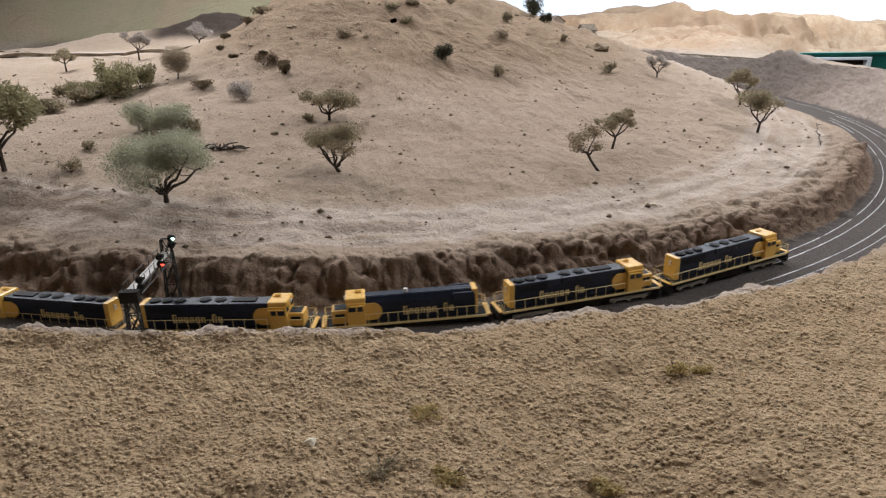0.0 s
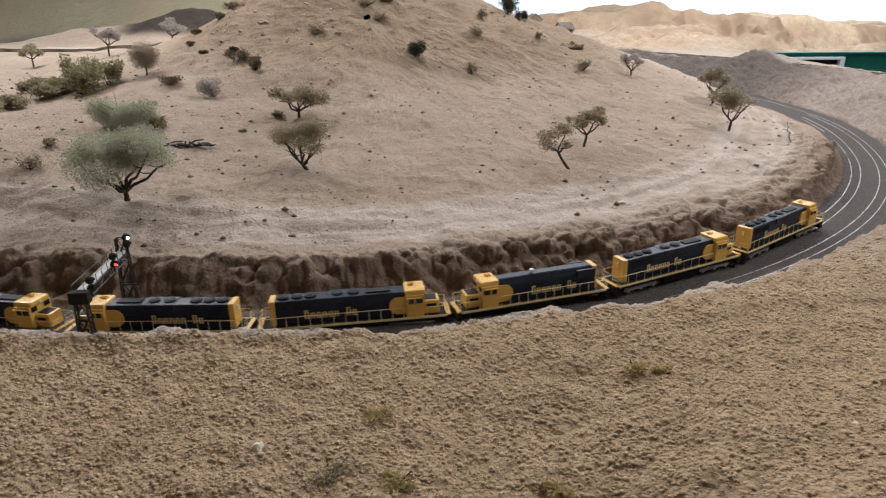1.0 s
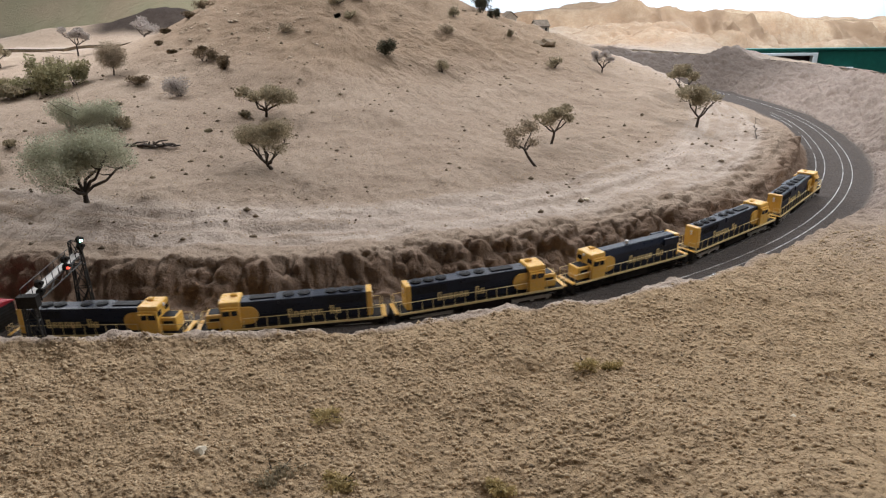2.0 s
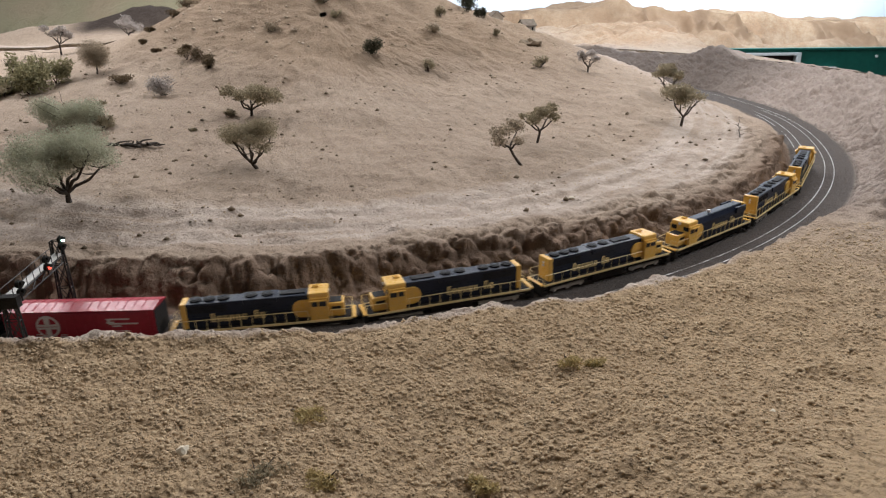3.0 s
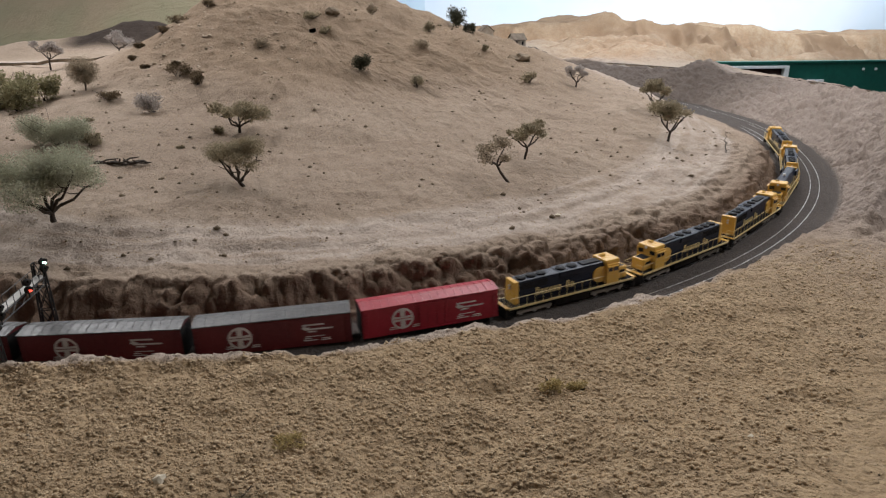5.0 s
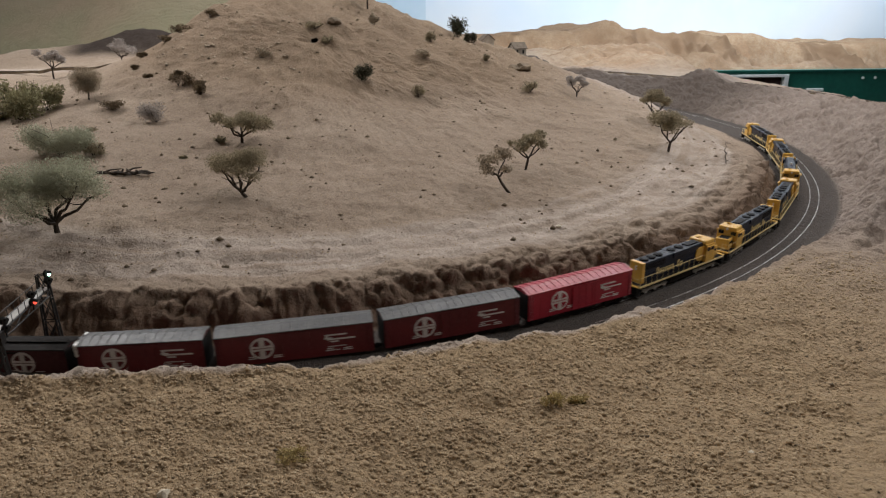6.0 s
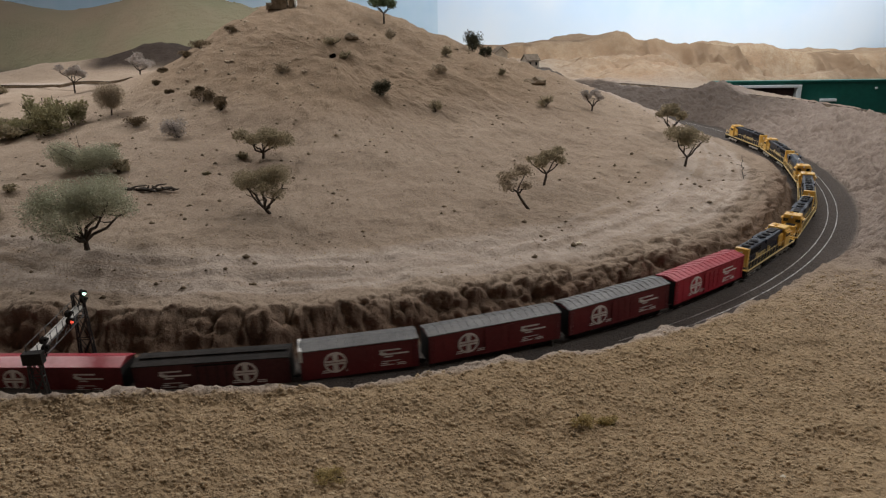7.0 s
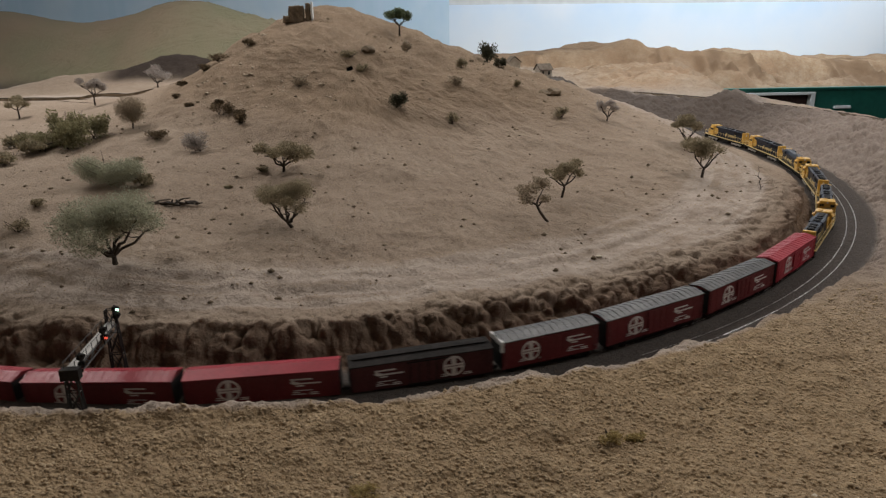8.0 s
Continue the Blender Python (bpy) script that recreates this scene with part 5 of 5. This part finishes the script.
def signal_bridge():
    base = tagged(new("signal_bridge"), "dark lattice signal bridge with pale walkway and lit signals", "signal bridge")
    zt = float(track_z(np.array(-1.73)))
    far, nearp = polar(-1.737, -0.097, zt - 0.006), polar(-1.716, 0.030, zt - 0.006)
    deck = 0.080
    across = (nearp - far)
    across.z = 0
    across.normalize()
    side = Vector((-across.y, across.x, 0))
    for foot, top in ((far, deck + 0.018), (nearp, deck)):
        bm = bmesh.new()
        legs = [(foot + side * s * 0.010 + across * c * 0.004, foot + side * s * 0.0055 + across * c * 0.003 + Vector((0, 0, top - foot.z))) for s in (-1, 1) for c in (-1, 1)]
        for a, b in legs:
            rod(bm, a, b, 0.0011, 0.0010, 5)
        for i, j in ((0, 1), (2, 3), (0, 2), (1, 3)):
            for k in range(4):
                p, q = legs[i][0].lerp(legs[i][1], k / 4), legs[j][0].lerp(legs[j][1], (k + 1) / 4)
                rod(bm, p, q, 0.0006, n=4)
                p, q = legs[j][0].lerp(legs[j][1], k / 4), legs[i][0].lerp(legs[i][1], (k + 1) / 4)
                rod(bm, p, q, 0.0006, n=4)
                rod(bm, legs[i][0].lerp(legs[i][1], (k + 1) / 4), legs[j][0].lerp(legs[j][1], (k + 1) / 4), 0.0006, n=4)
        tower = part("lattice_tower", bm, M_GALV, base)
        bm = bmesh.new()
        box(bm, -0.013, -0.009, 0, 0.013, 0.009, 0.006, 0.0008)
        pad = part("footing", bm, M_WALK, tower)
        pad.matrix_world = Matrix.Translation(foot - Vector((0, 0, 0.004)))
    a0, b0 = far + Vector((0, 0, deck - far.z)), nearp + Vector((0, 0, deck - nearp.z))
    bm = bmesh.new()
    for s in (-1, 1):
        for dz in (0, 0.0085):
            rod(bm, a0 + side * s * 0.006 + Vector((0, 0, dz - 0.0085)), b0 + side * s * 0.006 + Vector((0, 0, dz - 0.0085)), 0.0008, n=5)
        for k in range(10):
            p, q = a0.lerp(b0, k / 10), a0.lerp(b0, (k + 1) / 10)
            rod(bm, p + side * s * 0.006 - Vector((0, 0, 0.0085 * (k % 2))), q + side * s * 0.006 - Vector((0, 0, 0.0085 * ((k + 1) % 2))), 0.0006, n=4)
    part("truss", bm, M_GALV, base)
    bm = bmesh.new()
    n = Vector((0, 0, 0.0006))
    vs = [bm.verts.new(p + side * s * 0.0052 + n * k) for k in (1, 3) for p, s in ((a0, -1), (b0, -1), (b0, 1), (a0, 1))]
    for f in ((0, 1, 2, 3), (7, 6, 5, 4), (0, 4, 5, 1), (1, 5, 6, 2), (2, 6, 7, 3), (3, 7, 4, 0)):
        bm.faces.new([vs[i] for i in f])
    bmesh.ops.recalc_face_normals(bm, faces=bm.faces)
    part("walkway", bm, M_WALK, base, "pale grey walkway")
    for s in (-1, 1):
        bm = bmesh.new()
        rod(bm, a0 + side * s * 0.006 + Vector((0, 0, 0.010)), b0 + side * s * 0.006 + Vector((0, 0, 0.010)), 0.0005, n=4)
        for k in range(9):
            p = a0.lerp(b0, k / 8) + side * s * 0.006
            rod(bm, p, p + Vector((0, 0, 0.010)), 0.0005, n=4)
        part("handrail", bm, M_GALV, base)
    for t, dz, glow in ((0.04, 0.012, M_GREENLIGHT), (0.40, 0.004, M_REDLIGHT), (0.92, 0.002, None)):
        p = a0.lerp(b0, t) + side * 0.0085 + Vector((0, 0, dz))
        bm = bmesh.new()
        rod(bm, p - Vector((0, 0, 0.010)), p + Vector((0, 0, 0.014)), 0.0008, n=6)
        for dzz in (0.0, 0.009):
            c = p + Vector((0, 0, dzz))
            rod(bm, c - Vector((0.0015, 0, 0)), c + Vector((0.0025, -0.001, 0)), 0.0042, n=14)
            rod(bm, c + Vector((0.002, -0.001, 0.002)), c + Vector((0.006, -0.0025, 0.0022)), 0.0020, n=8)
        head = part("signal_head", bm, M_BLACK, base, "black round signal head")
        if glow:
            bm = bmesh.new()
            c = p + Vector((0.0042, -0.0030, 0.009 if glow is M_GREENLIGHT else 0.0))
            bmesh.ops.create_icosphere(bm, subdivisions=2, radius=0.0019, matrix=Matrix.Translation(c))
            part("signal_lamp", bm, glow, head, "lit signal lamp")
    bm = bmesh.new()
    p = b0 - Vector((0, 0, 0.004))
    vs = bmesh.ops.create_cube(bm, size=1.0)["verts"]
    for v in vs:
        v.co = p + side * v.co.x * 0.020 + across * v.co.y * 0.010 + Vector((0, 0, v.co.z * 0.013))
    part("relay_box", bm, M_BLACK, base, "black relay box at the tower")


signal_bridge()

# ---- far side of the layout ----
def cottage(x, y, z, w, d, h, turn, label):
    base = tagged(new("cottage"), label, "house", "far cottages")
    base.matrix_world = pose(x, y, z, 0, 0, turn)
    bm = bmesh.new()
    prof = [(-d / 2, 0), (d / 2, 0), (d / 2, h * 0.6), (0, h), (-d / 2, h * 0.6)]
    ring = [[bm.verts.new((xx, yy, zz)) for yy, zz in prof] for xx in (-w / 2, w / 2)]
    for k in range(5):
        bm.faces.new((ring[0][k], ring[0][(k + 1) % 5], ring[1][(k + 1) % 5], ring[1][k]))
    bm.faces.new(ring[0])
    bm.faces.new(ring[1])
    bmesh.ops.recalc_face_normals(bm, faces=bm.faces)
    part("wall", bm, M_PLANK, base, "pale plank walls")
    for s in (-1, 1):
        bm = bmesh.new()
        a, b = Vector((0, 0, h + 0.002)), Vector((0, s * (d / 2 + 0.006), h * 0.6 - 0.003))
        vs = [bm.verts.new((xx, p.y, p.z + dz)) for dz in (0, 0.002) for xx, p in ((-w / 2 - 0.005, a), (w / 2 + 0.005, a), (w / 2 + 0.005, b), (-w / 2 - 0.005, b))]
        for f in ((0, 1, 2, 3), (7, 6, 5, 4), (0, 4, 5, 1), (1, 5, 6, 2), (2, 6, 7, 3), (3, 7, 4, 0)):
            bm.faces.new([vs[i] for i in f])
        bmesh.ops.recalc_face_normals(bm, faces=bm.faces)
        part("roof", bm, M_SHINGLE, base, "dark brown pitched roof")
    for dx in (-0.25, 0.25):
        bm = bmesh.new()
        box(bm, dx * w - 0.005, -d / 2 - 0.0008, h * 0.18, dx * w + 0.005, -d / 2 + 0.0006, h * 0.46)
        part("window", bm, M_GLASS, base)


cottage(0.715, 3.50, height(0.715, 3.50) - 0.004, 0.070, 0.055, 0.062, 20, "small cottage with pale walls and dark roof")
cottage(0.53, 3.32, height(0.53, 3.32) - 0.004, 0.050, 0.060, 0.056, -75, "small cottage with steep roof on the far rise")


def green_partition():
    base = tagged(new("green_partition"), "dark green partition with a white-framed opening across the aisle", "partition")
    y, x0, x1, z0, z1 = 4.02, 1.75, 5.1, -0.54, 0.082
    ox0, ox1, oz0, oz1 = 1.95, 2.475, -0.11, 0.070
    for a, b, c, d in ((x0, z0, ox0, z1), (ox1, z0, x1, z1), (ox0, oz1, ox1, z1), (ox0, z0, ox1, oz0)):
        bm = bmesh.new()
        box(bm, a, y, b, c, y + 0.03, d)
        part("panel", bm, M_PANEL, base)
    fw = 0.026
    for a, b, c, d in ((ox0, oz1 - 0.016, ox1, oz1), (ox1 - fw, oz0, ox1, oz1 - 0.016), (ox0, oz0, ox0 + fw, oz1 - 0.016)):
        bm = bmesh.new()
        box(bm, a, y - 0.012, b, c, y + 0.028, d, 0.002)
        part("frame", bm, M_TRIM, base, "white painted frame")
    # A dark sheet right behind the opening stands in for its unlit depth.
    bm = bmesh.new()
    box(bm, ox0 - 0.01, y + 0.034, oz0 - 0.01, ox1 + 0.01, y + 0.05, oz1 + 0.006)
    part("recess_back", bm, M_DARK, base, "dark red-brown sheet in place of the opening's dark interior")
    bm = bmesh.new()
    box(bm, x0, y - 0.008, z1, x1, y + 0.05, z1 + 0.014, 0.003)
    part("top_rail", bm, M_PANEL, base)
    for dx in (2.95, 3.03):
        bm = bmesh.new()
        rod(bm, (dx, y, 0.045), (dx, y - 0.006, 0.045), 0.008, n=12)
        part("knob", bm, M_TRIM, base)
    bm = bmesh.new()
    box(bm, 2.60, y - 0.02, -0.030, 2.70, y - 0.004, -0.014, 0.002)
    part("label_strip", bm, M_TRIM, base, "plain white strip")


green_partition()


def hill_fort():
    base = tagged(new("hilltop_ruin"), "brown block-like ruin with a white post on the hilltop", "ruin")
    base.matrix_world = pose(-0.335, 2.40, height(-0.335, 2.40) - 0.006)
    for k, (x0, x1, zt_) in enumerate(((-0.030, 0.018, 0.052), (0.026, 0.040, 0.060), (-0.05, -0.02, 0.020))):
        bm = bmesh.new()
        box(bm, x0, -0.018, 0, x1, 0.018, zt_, 0.003)
        bmesh.ops.subdivide_edges(bm, edges=list(bm.edges), cuts=3, use_grid_fill=True)
        for v in bm.verts:
            v.co += noise.noise_vector(v.co * 90 + Vector((k, 0, 0))) * 0.004
        part("block", bm, M_PEBBLE, base)
    bm = bmesh.new()
    box(bm, 0.046, -0.024, -0.012, 0.051, 0.004, 0.064, 0.0008)
    part("post", bm, M_TRIM, base, "white post")


hill_fort()


def far_line(name, pts, label):
    """A plain far railway line along a bench: ballast strip, two rails."""
    base = tagged(new(name), label, "track", "far tracks")
    pts = [Vector(p) for p in pts]
    for off, hw, z0, z1, mat, nm in ((0, 0.016, -0.008, 0.001, M_PEBBLE, "trackbed"), (-0.009, 0.0007, 0.001, 0.0028, M_TIE, "rail"), (0.009, 0.0007, 0.001, 0.0028, M_TIE, "rail")):
        bm = bmesh.new()
        rings = []
        for k, p in enumerate(pts):
            d = (pts[min(k + 1, len(pts) - 1)] - pts[max(k - 1, 0)])
            s = Vector((-d.y, d.x, 0)).normalized()
            rings.append([bm.verts.new(p + s * (off + o) + Vector((0, 0, zz))) for o, zz in ((-hw, z0), (hw, z0), (hw, z1), (-hw, z1))])
        for a, b in zip(rings, rings[1:]):
            for k in range(4):
                bm.faces.new((a[k], a[(k + 1) % 4], b[(k + 1) % 4], b[k]))
        bmesh.ops.recalc_face_normals(bm, faces=bm.faces)
        part(nm, bm, mat, base)


def on_land(x, y, dz=0.004):
    return (x, y, height(x, y) + dz)


far_line("upper_track", [(lambda p: (p.x, p.y, 0.142))(polar(a, 0.345, 0)) for a in np.linspace(-0.55, 0.95, 50)], "upper railway track along the far bench")
far_line("back_track", [on_land(x, 2.86 + 0.02 * math.sin(x * 3), 0.010) for x in np.linspace(-2.6, -0.75, 40)], "pale far railway track behind the hill")
# ---- what moves ----
def motions():
    """The train runs round the loop slowly gaining pace."""
    front = HEAD
    for ob, ln in zip(VEHICLES, LENGTHS):
        mid = front - ln / 2
        front -= ln
        rows = []
        for k in range(33):
            t = k * 0.25
            s = mid + SPEED * t + GAIN * t * t
            a, b = on_track(s + 0.33 * ln), on_track(s - 0.33 * ln)
            d = (a - b).normalized()
            c = (a + b) / 2
            yaw, pitch = math.degrees(math.atan2(d.y, d.x)), math.degrees(math.asin(d.z))
            rows.append((t, pose(c.x, c.y, c.z, 0, -pitch, yaw)))
        walk(ob, rows)


motions()
